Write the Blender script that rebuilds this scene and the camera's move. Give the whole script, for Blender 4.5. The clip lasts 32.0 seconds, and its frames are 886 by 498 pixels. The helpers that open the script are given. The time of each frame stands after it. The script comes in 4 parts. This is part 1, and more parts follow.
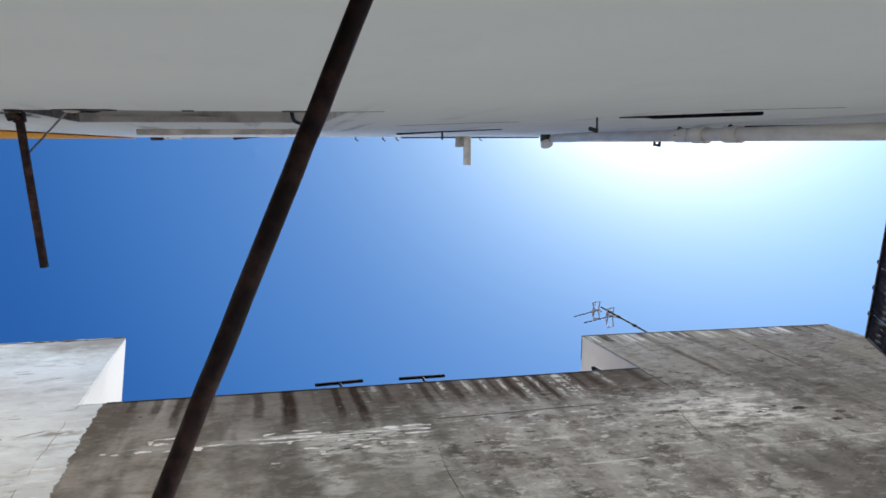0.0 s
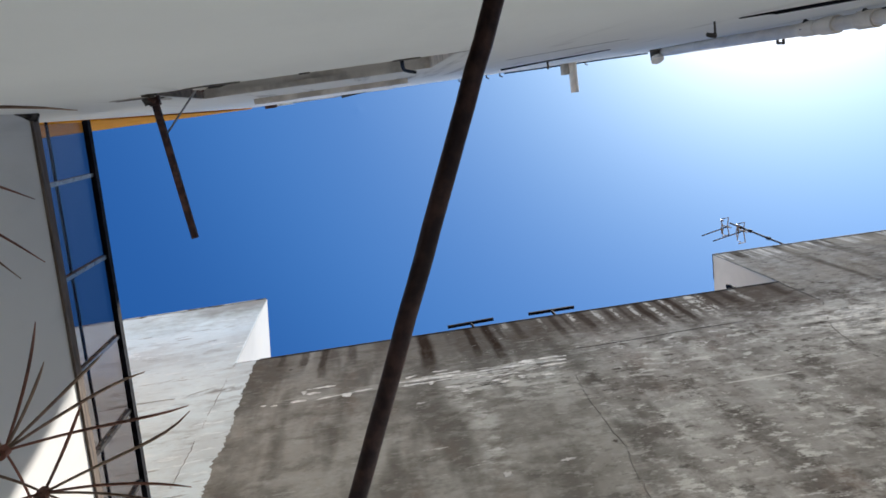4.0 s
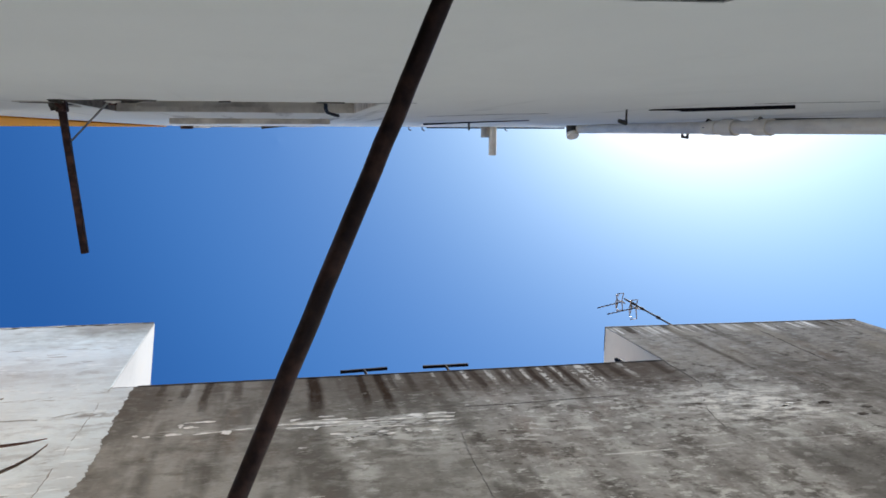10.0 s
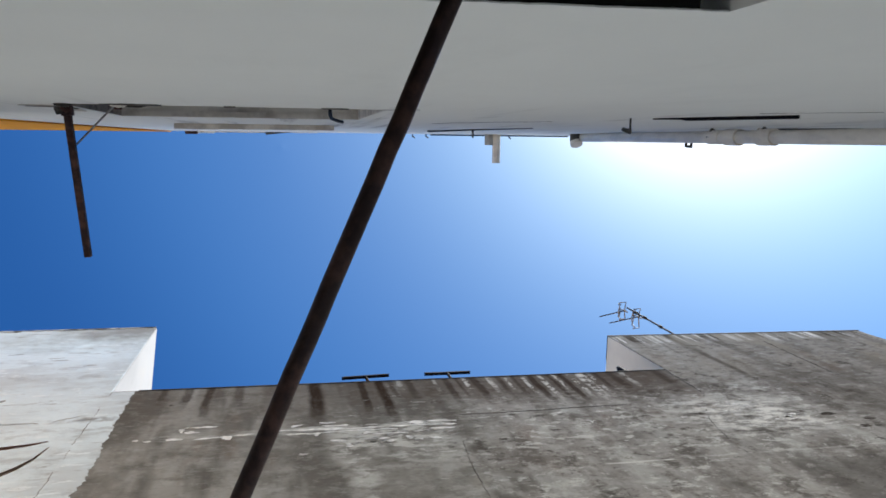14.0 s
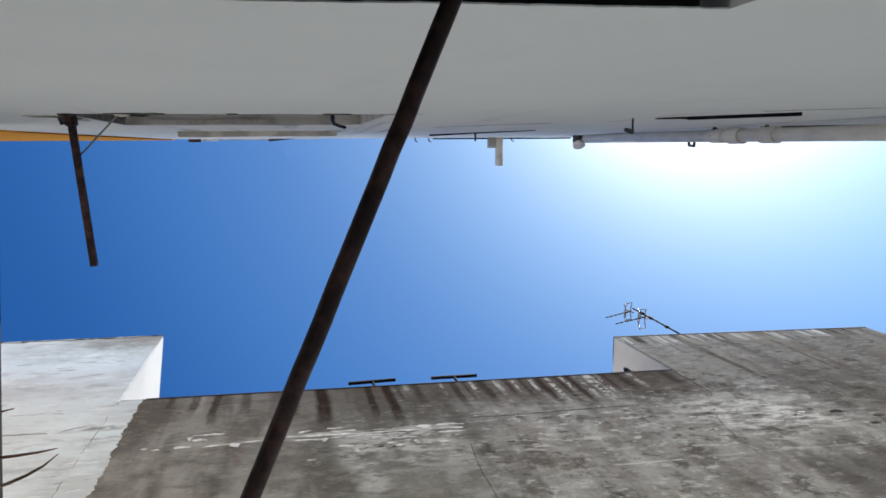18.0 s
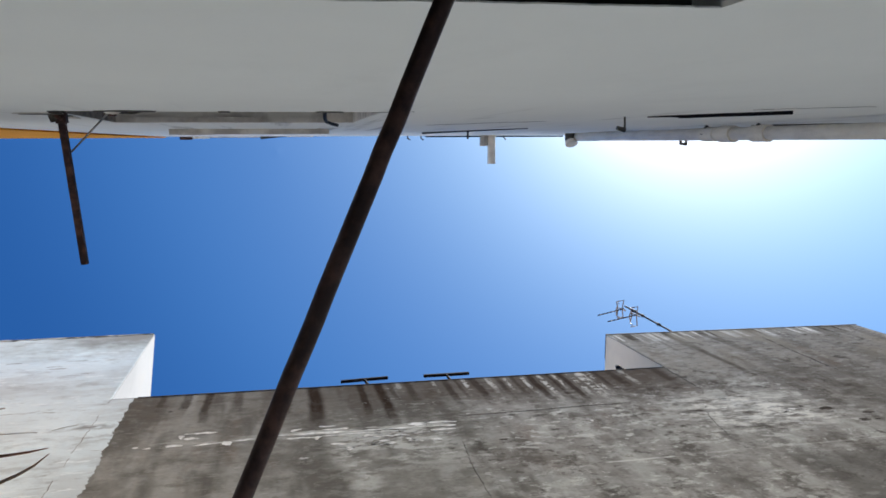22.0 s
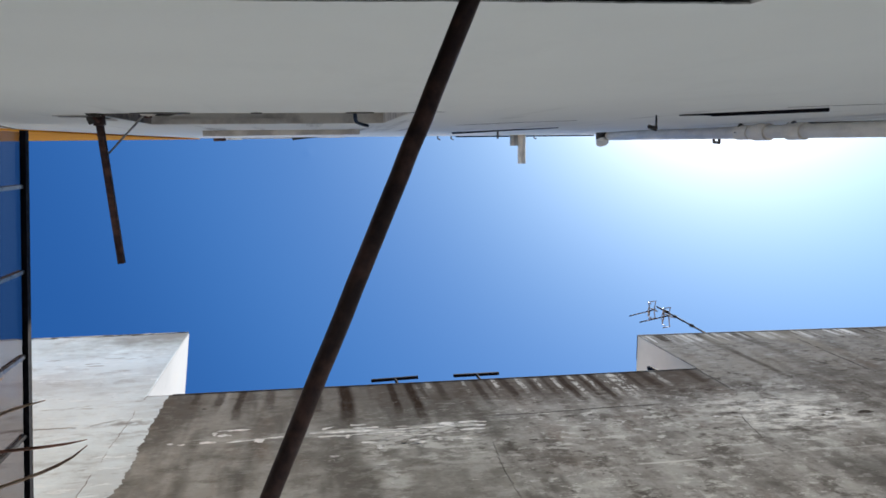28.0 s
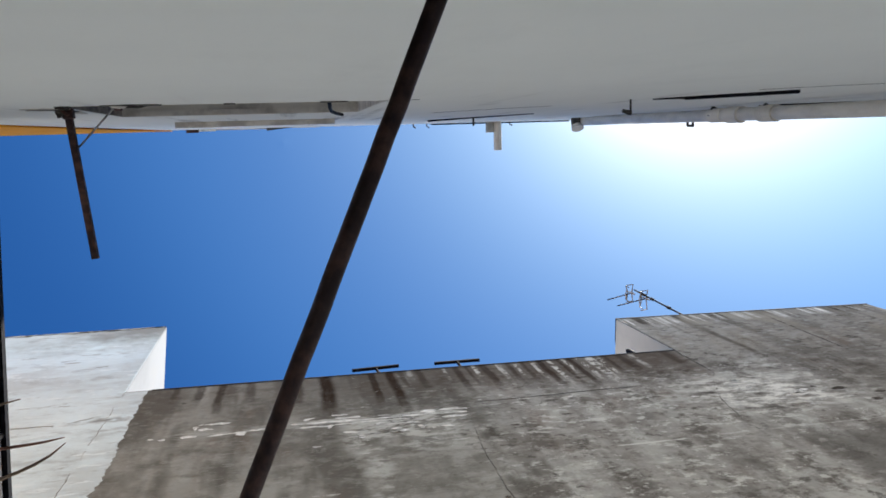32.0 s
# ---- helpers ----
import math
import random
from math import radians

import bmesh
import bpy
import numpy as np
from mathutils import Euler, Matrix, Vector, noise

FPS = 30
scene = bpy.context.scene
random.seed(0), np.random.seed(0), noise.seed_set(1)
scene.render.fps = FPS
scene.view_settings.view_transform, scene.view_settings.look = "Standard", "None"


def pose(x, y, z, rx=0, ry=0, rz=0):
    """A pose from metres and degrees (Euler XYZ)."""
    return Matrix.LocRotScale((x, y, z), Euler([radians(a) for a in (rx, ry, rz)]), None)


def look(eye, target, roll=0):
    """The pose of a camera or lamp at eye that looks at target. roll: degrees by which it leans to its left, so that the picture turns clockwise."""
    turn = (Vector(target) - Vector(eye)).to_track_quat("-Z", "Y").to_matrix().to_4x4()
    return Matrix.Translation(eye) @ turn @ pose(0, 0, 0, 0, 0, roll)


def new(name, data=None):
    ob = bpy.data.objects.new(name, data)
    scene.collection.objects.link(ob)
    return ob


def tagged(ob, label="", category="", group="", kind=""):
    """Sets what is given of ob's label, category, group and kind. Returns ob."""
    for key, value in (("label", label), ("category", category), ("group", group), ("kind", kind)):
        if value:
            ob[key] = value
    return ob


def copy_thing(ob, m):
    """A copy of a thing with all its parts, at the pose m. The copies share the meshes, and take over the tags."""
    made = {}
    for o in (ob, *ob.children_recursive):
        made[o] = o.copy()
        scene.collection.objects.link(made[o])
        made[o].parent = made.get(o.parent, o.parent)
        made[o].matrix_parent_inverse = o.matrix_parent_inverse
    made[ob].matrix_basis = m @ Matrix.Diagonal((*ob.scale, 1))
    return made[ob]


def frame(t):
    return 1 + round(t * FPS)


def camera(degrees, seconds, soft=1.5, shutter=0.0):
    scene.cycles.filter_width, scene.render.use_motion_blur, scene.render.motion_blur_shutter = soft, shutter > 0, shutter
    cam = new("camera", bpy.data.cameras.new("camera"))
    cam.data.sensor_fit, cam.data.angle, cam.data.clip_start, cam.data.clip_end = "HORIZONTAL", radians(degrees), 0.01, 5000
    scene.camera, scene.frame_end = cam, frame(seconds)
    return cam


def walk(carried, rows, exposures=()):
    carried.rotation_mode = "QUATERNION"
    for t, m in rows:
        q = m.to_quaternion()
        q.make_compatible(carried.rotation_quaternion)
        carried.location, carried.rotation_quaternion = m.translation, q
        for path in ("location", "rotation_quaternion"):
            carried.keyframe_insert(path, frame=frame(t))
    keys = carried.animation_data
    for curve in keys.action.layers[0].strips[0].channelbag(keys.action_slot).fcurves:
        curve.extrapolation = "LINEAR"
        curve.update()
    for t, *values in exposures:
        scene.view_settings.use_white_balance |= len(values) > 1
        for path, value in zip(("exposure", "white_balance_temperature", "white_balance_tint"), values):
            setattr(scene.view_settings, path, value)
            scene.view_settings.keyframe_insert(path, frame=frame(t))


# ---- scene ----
CAM_Z = 1.15          # height of the lens over the patio floor
cam = camera(62.0, 32.0, soft=1.65)
PATH = [
    (0, 0.0481, 0.0055, 0.0364, 172.571, 14.193, -0.557),
    (0.2, 0.0409, 0.0056, 0.0344, 173.009, 10.973, -0.160),
    (0.5, 0.0301, 0.0057, 0.0314, 172.215, 9.021, 0.587),
    (0.8, 0.0194, 0.0059, 0.0284, 171.560, 8.245, 0.613),
    (1, 0.0122, 0.0060, 0.0264, 171.481, 6.006, 1.059),
    (1.2, 0.0100, 0.0060, 0.0256, 171.423, 5.220, 3.040),
    (1.5, 0.0069, 0.0060, 0.0244, 169.048, 7.438, 4.187),
    (1.7, 0.0048, 0.0059, 0.0236, 170.070, 9.336, 4.645),
    (2, 0.0016, 0.0058, 0.0224, 169.832, 7.882, 7.622),
    (2.5, -0.0054, 0.0056, 0.0228, 170.445, 7.499, 8.332),
    (3, -0.0125, 0.0056, 0.0232, 170.389, 6.601, 9.083),
    (3.5, -0.0115, 0.0098, 0.0197, 169.672, 6.624, 9.275),
    (5.5, -0.0076, 0.0272, 0.0055, 168.437, 4.008, -5.126),
    (5.7, -0.0071, 0.0290, 0.0042, 167.815, 2.342, -4.949),
    (6, -0.0065, 0.0316, 0.0021, 167.971, 3.942, -6.929),
    (6.2, -0.0040, 0.0246, 0.0026, 168.639, 4.674, -7.061),
    (6.4, -0.0016, 0.0175, 0.0031, 165.028, 7.930, -10.180),
    (6.5, -0.0004, 0.0139, 0.0034, 164.405, 10.796, -10.075),
    (6.6, 0.0009, 0.0105, 0.0035, 165.497, 12.939, -7.297),
    (6.8, 0.0034, 0.0035, 0.0040, 166.202, 11.438, -5.544),
    (7, 0.0059, -0.0035, 0.0045, 167.838, 12.618, -3.656),
    (7.5, 0.0023, 0.0022, 0.0013, 169.896, 13.099, -0.553),
    (8, -0.0014, 0.0079, -0.0019, 170.426, 11.801, -1.214),
    (8.5, -0.0005, 0.0040, -0.0014, 170.440, 10.937, -1.376),
    (9, 0.0005, 0.0004, -0.0009, 171.175, 12.168, -0.894),
    (9.5, 0.0000, -0.0013, 0.0007, 171.471, 11.235, -1.914),
    (10, -0.0004, -0.0028, 0.0023, 171.671, 12.485, -0.958),
    (10.5, -0.0005, -0.0017, 0.0031, 171.946, 12.462, -0.866),
    (11, -0.0006, -0.0005, 0.0039, 172.115, 12.856, -0.700),
    (11.5, -0.0009, -0.0002, 0.0028, 172.037, 12.440, -1.379),
    (12, -0.0012, 0.0001, 0.0017, 171.652, 12.403, -1.715),
    (12.5, -0.0016, 0.0005, 0.0019, 171.567, 12.122, -1.676),
    (13, -0.0021, 0.0010, 0.0021, 171.581, 12.181, -1.625),
    (13.5, -0.0018, -0.0001, 0.0030, 171.698, 12.237, -1.193),
    (14, -0.0015, -0.0012, 0.0039, 172.126, 12.211, -1.458),
    (14.5, -0.0016, -0.0008, 0.0036, 172.327, 12.046, -1.332),
    (16.5, -0.0019, 0.0004, 0.0022, 172.815, 12.330, -0.383),
    (17, -0.0020, 0.0008, 0.0019, 172.730, 11.933, -0.345),
    (17.5, -0.0017, 0.0011, 0.0013, 172.712, 12.053, -0.243),
    (18, -0.0015, 0.0013, 0.0007, 172.643, 11.986, -0.424),
    (18.5, -0.0014, 0.0005, 0.0012, 172.571, 12.059, -0.440),
    (19, -0.0013, -0.0004, 0.0018, 172.531, 12.200, -0.458),
    (19.5, -0.0019, 0.0008, 0.0008, 172.512, 11.945, -0.455),
    (20, -0.0025, 0.0020, -0.0002, 172.497, 11.918, -0.551),
    (20.5, -0.0022, 0.0010, 0.0008, 172.428, 12.071, -0.516),
    (21, -0.0018, -0.0000, 0.0018, 172.401, 12.097, -0.515),
    (21.5, -0.0018, 0.0004, 0.0015, 172.401, 12.321, -0.529),
    (22, -0.0018, 0.0007, 0.0013, 172.467, 12.574, -0.489),
    (22.5, -0.0018, 0.0010, 0.0025, 172.493, 12.530, -0.523),
    (23, -0.0017, 0.0012, 0.0037, 172.579, 12.643, -0.479),
    (23.5, -0.0025, 0.0015, 0.0025, 172.597, 12.493, -0.539),
    (24, -0.0032, 0.0018, 0.0013, 172.637, 12.439, -0.850),
    (24.5, -0.0027, 0.0012, 0.0009, 172.645, 12.140, -0.852),
    (25, -0.0021, 0.0007, 0.0005, 172.682, 11.637, -0.324),
    (25.5, -0.0034, 0.0010, -0.0005, 172.411, 10.706, -0.704),
    (27.5, 0.0007, 0.0003, -0.0075, 172.574, 10.394, -0.328),
    (28, -0.0000, 0.0024, -0.0071, 172.536, 10.237, -0.201),
    (28.5, 0.0004, 0.0017, -0.0070, 172.493, 10.220, -0.342),
    (29, 0.0009, 0.0011, -0.0070, 172.518, 10.289, -0.230),
    (29.5, 0.0009, 0.0015, -0.0070, 172.592, 10.405, -0.188),
    (30, 0.0010, 0.0020, -0.0069, 172.694, 10.352, -0.136),
    (30.5, 0.0006, 0.0014, -0.0067, 172.719, 10.465, -0.416),
    (31, 0.0001, 0.0009, -0.0065, 172.540, 10.050, -0.766),
    (31.5, -0.0003, 0.0019, -0.0089, 172.087, 10.534, -0.526),
    (32, 0.0004, 0.0032, -0.0061, 171.806, 12.081, 0.811),
]
walk(cam, [(t, pose(x, y, CAM_Z + z, rx, ry, rz)) for t, x, y, z, rx, ry, rz in PATH])

# ---- world, sun, exposure ----
SUN = Vector((0.605, -0.25, 1.0)).normalized()
world = bpy.data.worlds.new("sky")
world.use_nodes = True
scene.world = world
wn, wl = world.node_tree.nodes, world.node_tree.links
sky = wn.new("ShaderNodeTexSky")
sky.sky_type, sky.sun_disc = "NISHITA", False
sky.sun_elevation = math.asin(SUN.z)
sky.sun_rotation = math.atan2(SUN.x, SUN.y)
sky.altitude, sky.air_density, sky.dust_density, sky.ozone_density = 50.0, 0.82, 1.08, 0.9
vivid = wn.new("ShaderNodeHueSaturation")
vivid.inputs["Saturation"].default_value = 1.42
cool = wn.new("ShaderNodeMix")
cool.data_type, cool.blend_type = "RGBA", "MULTIPLY"
cool.inputs["Factor"].default_value = 1.0
cool.inputs["B"].default_value = (0.665, 0.982, 1.105, 1.0)
wl.new(sky.outputs["Color"], vivid.inputs["Color"])
wl.new(vivid.outputs["Color"], cool.inputs["A"])


def sky_math(op, a, b=0.0):
    q = wn.new("ShaderNodeMath")
    q.operation = op
    for v, socket in ((a, q.inputs[0]), (b, q.inputs[1])):
        if isinstance(v, bpy.types.NodeSocket):
            wl.new(v, socket)
        else:
            socket.default_value = v
    return q.outputs[0]


def sky_ramp(v, lo, hi, a, b):
    q = wn.new("ShaderNodeMapRange")
    q.interpolation_type = "SMOOTHSTEP"
    wl.new(v, q.inputs[0])
    for i, w in zip((1, 2, 3, 4), (lo, hi, a, b)):
        q.inputs[i].default_value = w
    return q.outputs[0]


def sky_mix(kind, fac, a, b):
    q = wn.new("ShaderNodeMix")
    q.data_type, q.blend_type = "RGBA", kind
    for v, socket in ((fac, q.inputs["Factor"]), (a, q.inputs["A"]), (b, q.inputs["B"])):
        if isinstance(v, bpy.types.NodeSocket):
            wl.new(v, socket)
        else:
            socket.default_value = v
    return q.outputs["Result"]


# deep blue overhead and away from the sun, a bright aureole round it, and pale summer haze towards the horizon
way = wn.new("ShaderNodeTexCoord").outputs["Generated"]
apart = wn.new("ShaderNodeVectorMath")
apart.operation = "DOT_PRODUCT"
wl.new(way, apart.inputs[0])
apart.inputs[1].default_value = SUN
facing = sky_math("MAXIMUM", apart.outputs["Value"], 0.0)
split = wn.new("ShaderNodeSeparateXYZ")
wl.new(way, split.inputs[0])
deep = sky_mix("MULTIPLY", sky_ramp(facing, 0.58, 0.79, 1.0, 0.0), cool.outputs["Result"], (0.74, 0.75, 0.835, 1.0))
haze = sky_mix("MULTIPLY", 1.0, sky.outputs["Color"], (1.48, 1.40, 1.26, 1.0))
hazy = sky_mix("MIX", sky_ramp(split.outputs[2], 0.12, 0.68, 1.0, 0.0), deep, haze)
glow = sky_mix("MIX", sky_math("POWER", facing, 90.0), (0.0, 0.0, 0.0, 1.0), (11.0, 4.0, 1.0, 1.0))
wl.new(sky_mix("ADD", 1.0, hazy, glow), wn["Background"].inputs["Color"])
wn["Background"].inputs["Strength"].default_value = 0.113
sun = new("sun", bpy.data.lights.new("sun", "SUN"))
sun.data.energy, sun.data.angle, sun.data.color = 5.0, radians(0.53), (1.0, 0.97, 0.92)
sun.matrix_world = look((0, 0, 30), Vector((0, 0, 30)) - SUN)
scene.view_settings.exposure = 0.72


# ---- materials ----
class Mat:
    """A small builder of node materials on object coordinates."""

    def __init__(self, name, rough=0.85, metal=0.0, spec=0.4):
        self.m = bpy.data.materials.new(name)
        self.m.use_nodes = True
        self.n, self.l = self.m.node_tree.nodes, self.m.node_tree.links
        self.b = self.n["Principled BSDF"]
        self.b.inputs["Roughness"].default_value = rough
        self.b.inputs["Metallic"].default_value = metal
        self.b.inputs["Specular IOR Level"].default_value = spec
        self.co = self.n.new("ShaderNodeTexCoord").outputs["Object"]

    def noise(self, scale, stretch=(1, 1, 1), detail=6, rough=0.6, shift=(0, 0, 0)):
        mp = self.n.new("ShaderNodeMapping")
        mp.inputs["Scale"].default_value = stretch
        mp.inputs["Location"].default_value = shift
        self.l.new(self.co, mp.inputs["Vector"])
        nz = self.n.new("ShaderNodeTexNoise")
        nz.inputs["Scale"].default_value = scale
        nz.inputs["Detail"].default_value = detail
        nz.inputs["Roughness"].default_value = rough
        self.l.new(mp.outputs[0], nz.inputs["Vector"])
        return nz.outputs["Fac"]

    def ramp(self, v, lo, hi, a=0.0, b=1.0):
        r = self.n.new("ShaderNodeMapRange")
        r.interpolation_type = "SMOOTHSTEP"
        self.put(v, r.inputs[0])
        for i, q in zip((1, 2, 3, 4), (lo, hi, a, b)):
            self.put(q, r.inputs[i])
        return r.outputs[0]

    def put(self, v, socket):
        if isinstance(v, bpy.types.NodeSocket):
            self.l.new(v, socket)
        else:
            socket.default_value = v

    def math(self, op, a, b=0.0):
        q = self.n.new("ShaderNodeMath")
        q.operation = op
        self.put(a, q.inputs[0])
        self.put(b, q.inputs[1])
        return q.outputs[0]

    def mix(self, fac, a, b):
        x = self.n.new("ShaderNodeMix")
        x.data_type = "RGBA"
        self.put(fac, x.inputs["Factor"])
        for v, s in ((a, x.inputs["A"]), (b, x.inputs["B"])):
            self.put(v if isinstance(v, bpy.types.NodeSocket) else (*v, 1.0), s)
        return x.outputs["Result"]

    def axis(self, i):
        x = self.n.new("ShaderNodeSeparateXYZ")
        self.l.new(self.co, x.inputs[0])
        return x.outputs[i]

    def color(self, c):
        self.put(c if isinstance(c, bpy.types.NodeSocket) else (*c, 1.0), self.b.inputs["Base Color"])
        return self

    def rough(self, v):
        self.put(v, self.b.inputs["Roughness"])
        return self

    def bump(self, h, strength=0.3, dist=0.01):
        u = self.n.new("ShaderNodeBump")
        u.inputs["Strength"].default_value = strength
        u.inputs["Distance"].default_value = dist
        self.l.new(h, u.inputs["Height"])
        if self.b.inputs["Normal"].is_linked:
            self.l.new(self.b.inputs["Normal"].links[0].from_socket, u.inputs["Normal"])
        self.l.new(u.outputs[0], self.b.inputs["Normal"])
        return self


def make_grey_render():
    """Weathered bare cement plaster: soft tonal clouds, damp runs, pale lime bloom, old lime along a day joint, rain
    streaks from the parapet.
    """
    m = Mat("weathered_cement_render", 1.0, spec=0.0)
    x, z = m.axis(0), m.axis(2)

    def both(p, q):
        return m.math("MULTIPLY", p, q)

    def near(v, c, inner, outer):
        return m.ramp(m.math("ABSOLUTE", m.math("SUBTRACT", v, c)), inner, outer, 1.0, 0.0)

    def field(v, lo, hi):
        """1 between lo and hi, with soft shoulders."""
        return both(m.ramp(v, lo[0], lo[1]), m.ramp(v, hi[0], hi[1], 1.0, 0.0))

    wob = m.math("SUBTRACT", m.noise(1.5, detail=4), 0.5)
    ragged = m.math("SUBTRACT", m.noise(9.0, (0.7, 1, 1.4), 6, 0.7, (5, 0, 5)), 0.5)
    frayed = m.noise(11.0, (1.4, 1, 0.5), 5, 0.65, (23, 0, 12))
    dashes = m.noise(13.0, (0.8, 1, 0.9), 6, 0.7, (37, 0, 15))
    drift = m.math("ADD", x, m.math("MULTIPLY", wob, 2.0))
    east = m.ramp(drift, 1.0, 2.0)
    # soft clouds of two sizes, browner and plainer in the west, greyer in the east
    c = m.mix(m.ramp(m.noise(0.9, (1, 1, 0.8), 4, 0.5), 0.36, 0.64), (0.172, 0.157, 0.141), (0.249, 0.231, 0.211))
    c = m.mix(m.math("MULTIPLY", east, 0.65), c, (0.290, 0.272, 0.254))
    c = m.mix(m.ramp(drift, -0.6, 1.0, 0.55, 0.0), c, (0.30, 0.278, 0.255))
    c = m.mix(m.ramp(m.noise(3.0, (0.7, 1, 1.1), 8, 0.66, (11, 0, 3)), 0.42, 0.62, 0.0, 0.6), c, (0.33, 0.312, 0.29))
    c = m.mix(m.ramp(m.noise(4.5, (0.75, 1, 1.0), 8, 0.66, (17, 0, 3)), 0.47, 0.66, 0.0, 0.65), c, (0.120, 0.107, 0.095))
    c = m.mix(m.math("MULTIPLY", m.math("GREATER_THAN", x, 4.02), m.ramp(z, CAM_Z + 6.2, CAM_Z + 7.2, 0.0, 0.6)), c, (0.285, 0.255, 0.215))
    # damp that has run down the wall
    c = m.mix(m.ramp(m.noise(2.6, (1.2, 1, 0.20), 3, 0.5, (3, 0, 1)), 0.47, 0.62, 0.0, m.ramp(x, 3.9, 4.2, 0.8, 0.5)), c, (0.105, 0.093, 0.083))
    c = m.mix(m.ramp(m.noise(1.5, (1.0, 1, 0.6), 6, 0.62, (6, 0, 31)), 0.51, 0.68, 0.0, 0.6), c, (0.11, 0.098, 0.088))
    c = m.mix(m.ramp(m.noise(2.2, (1, 1, 0.4), 5, 0.6, (61, 0, 3)), 0.54, 0.70, 0.0, 0.5), c, (0.175, 0.130, 0.106))
    # fine mottle
    c = m.mix(m.ramp(m.noise(15.0, (0.7, 1, 1.1), 5, 0.7, (13, 0, 7)), 0.54, 0.63, 0.0, m.ramp(drift, 0.5, 2.0, 0.2, 0.6)), c, (0.085, 0.075, 0.066))
    c = m.mix(m.ramp(m.noise(12.0, (0.7, 1, 1.1), 5, 0.7, (53, 0, 7)), 0.55, 0.63, 0.0, m.ramp(drift, 0.5, 2.0, 0.25, 0.55)), c, (0.36, 0.345, 0.325))
    # pale worn bloom, thick in the east, with small torn flecks
    far = m.ramp(drift, 4.6, 5.6, 1.0, 0.25)
    high = both(m.math("GREATER_THAN", x, 4.02), m.ramp(z, CAM_Z + 6.2, CAM_Z + 6.7))
    pale = both(both(east, far), m.math("SUBTRACT", 1.0, m.math("MULTIPLY", high, 0.75)))
    run = m.ramp(m.noise(3.2, (1.0, 1, 0.22), 5, 0.6, (71, 0, 5)), 0.40, 0.62, 0.25, 1.0)
    big = m.ramp(m.noise(2.3, (0.9, 1, 0.8), 9, 0.70, (21, 0, 6)), 0.47, 0.57)
    c = m.mix(both(big, m.math("MULTIPLY", both(pale, run), 0.75)), c, (0.40, 0.39, 0.365))
    fine = m.ramp(m.noise(6.5, (0.7, 1, 0.85), 10, 0.70, (31, 0, 4)), 0.48, 0.60)
    c = m.mix(both(fine, both(run, m.ramp(pale, 0, 1, 0.12, 0.75))), c, (0.45, 0.435, 0.405))
    fleck = m.ramp(m.noise(10.5, (0.55, 1, 1.0), 8, 0.70, (41, 0, 9)), 0.55, 0.62)
    c = m.mix(both(fleck, m.ramp(pale, 0, 1, 0.10, 0.75)), c, (0.56, 0.545, 0.51))
    pits = m.ramp(m.noise(6.0, (0.75, 1, 1.1), 9, 0.72, (3, 0, 44)), 0.56, 0.66, 0.0, 0.75)
    c = m.mix(both(pits, m.ramp(drift, 0.4, 1.6, 0.2, 1.0)), c, (0.055, 0.047, 0.040))
    # two broad darker clouds and a paler one, each at a set place
    for xc, zc, rx, rz, tone, much in ((5.55, 6.1, 0.75, 0.9, (0.115, 0.100, 0.086), 0.55), (1.95, 4.95, 0.5, 0.35, (0.130, 0.114, 0.101), 0.45), (3.45, 4.65, 0.5, 0.4, (0.40, 0.38, 0.355), 0.40)):
        ox = near(m.math("ADD", x, m.math("MULTIPLY", wob, 1.2)), xc, rx * 0.3, rx)
        oz = near(m.math("ADD", z, m.math("MULTIPLY", ragged, 0.6)), CAM_Z + zc, rz * 0.3, rz)
        c = m.mix(both(m.math("MULTIPLY", both(ox, oz), much), m.ramp(frayed, 0.34, 0.60, 0.4, 1.0)), c, tone)
    smear = m.noise(8.5, (0.42, 1, 1.15), 7, 0.66, (81, 0, 19))
    c = m.mix(both(east, m.ramp(smear, 0.56, 0.70, 0.0, 0.45)), c, (0.50, 0.48, 0.445))
    c = m.mix(both(east, m.ramp(smear, 0.32, 0.44, 0.35, 0.0)), c, (0.090, 0.079, 0.068))
    # an old damp patch with a ragged rim
    wet = both(near(m.math("ADD", x, m.math("MULTIPLY", wob, 0.9)), 4.45, 0.55, 0.85), near(m.math("ADD", z, m.math("MULTIPLY", ragged, 0.5)), CAM_Z + 4.15, 0.40, 0.60))
    c = m.mix(m.math("MULTIPLY", wet, 0.6), c, (0.100, 0.091, 0.083))
    # rain streaks below both parapets
    step = m.math("GREATER_THAN", x, 4.02)
    top = m.math("ADD", CAM_Z + 7.0, m.math("MULTIPLY", step, 1.40))
    below = m.math("SUBTRACT", top, z)
    sway = m.math("ADD", x, m.math("ADD", m.math("MULTIPLY", wob, 0.08), m.math("MULTIPLY", ragged, 0.04)))
    deep = m.math("ADD", below, m.math("MULTIPLY", ragged, 0.7))
    west = m.math("LESS_THAN", x, 4.0)
    damp = both(m.ramp(deep, 0.25, 1.1, 1.0, 0.0), m.ramp(m.noise(3.5, (1, 1, 0.06), 3, 0.5, (9, 0, 2)), 0.26, 0.50))
    c = m.mix(both(both(damp, west), m.ramp(x, -0.8, 2.2, 0.4, 0.85)), c, (0.090, 0.071, 0.058))
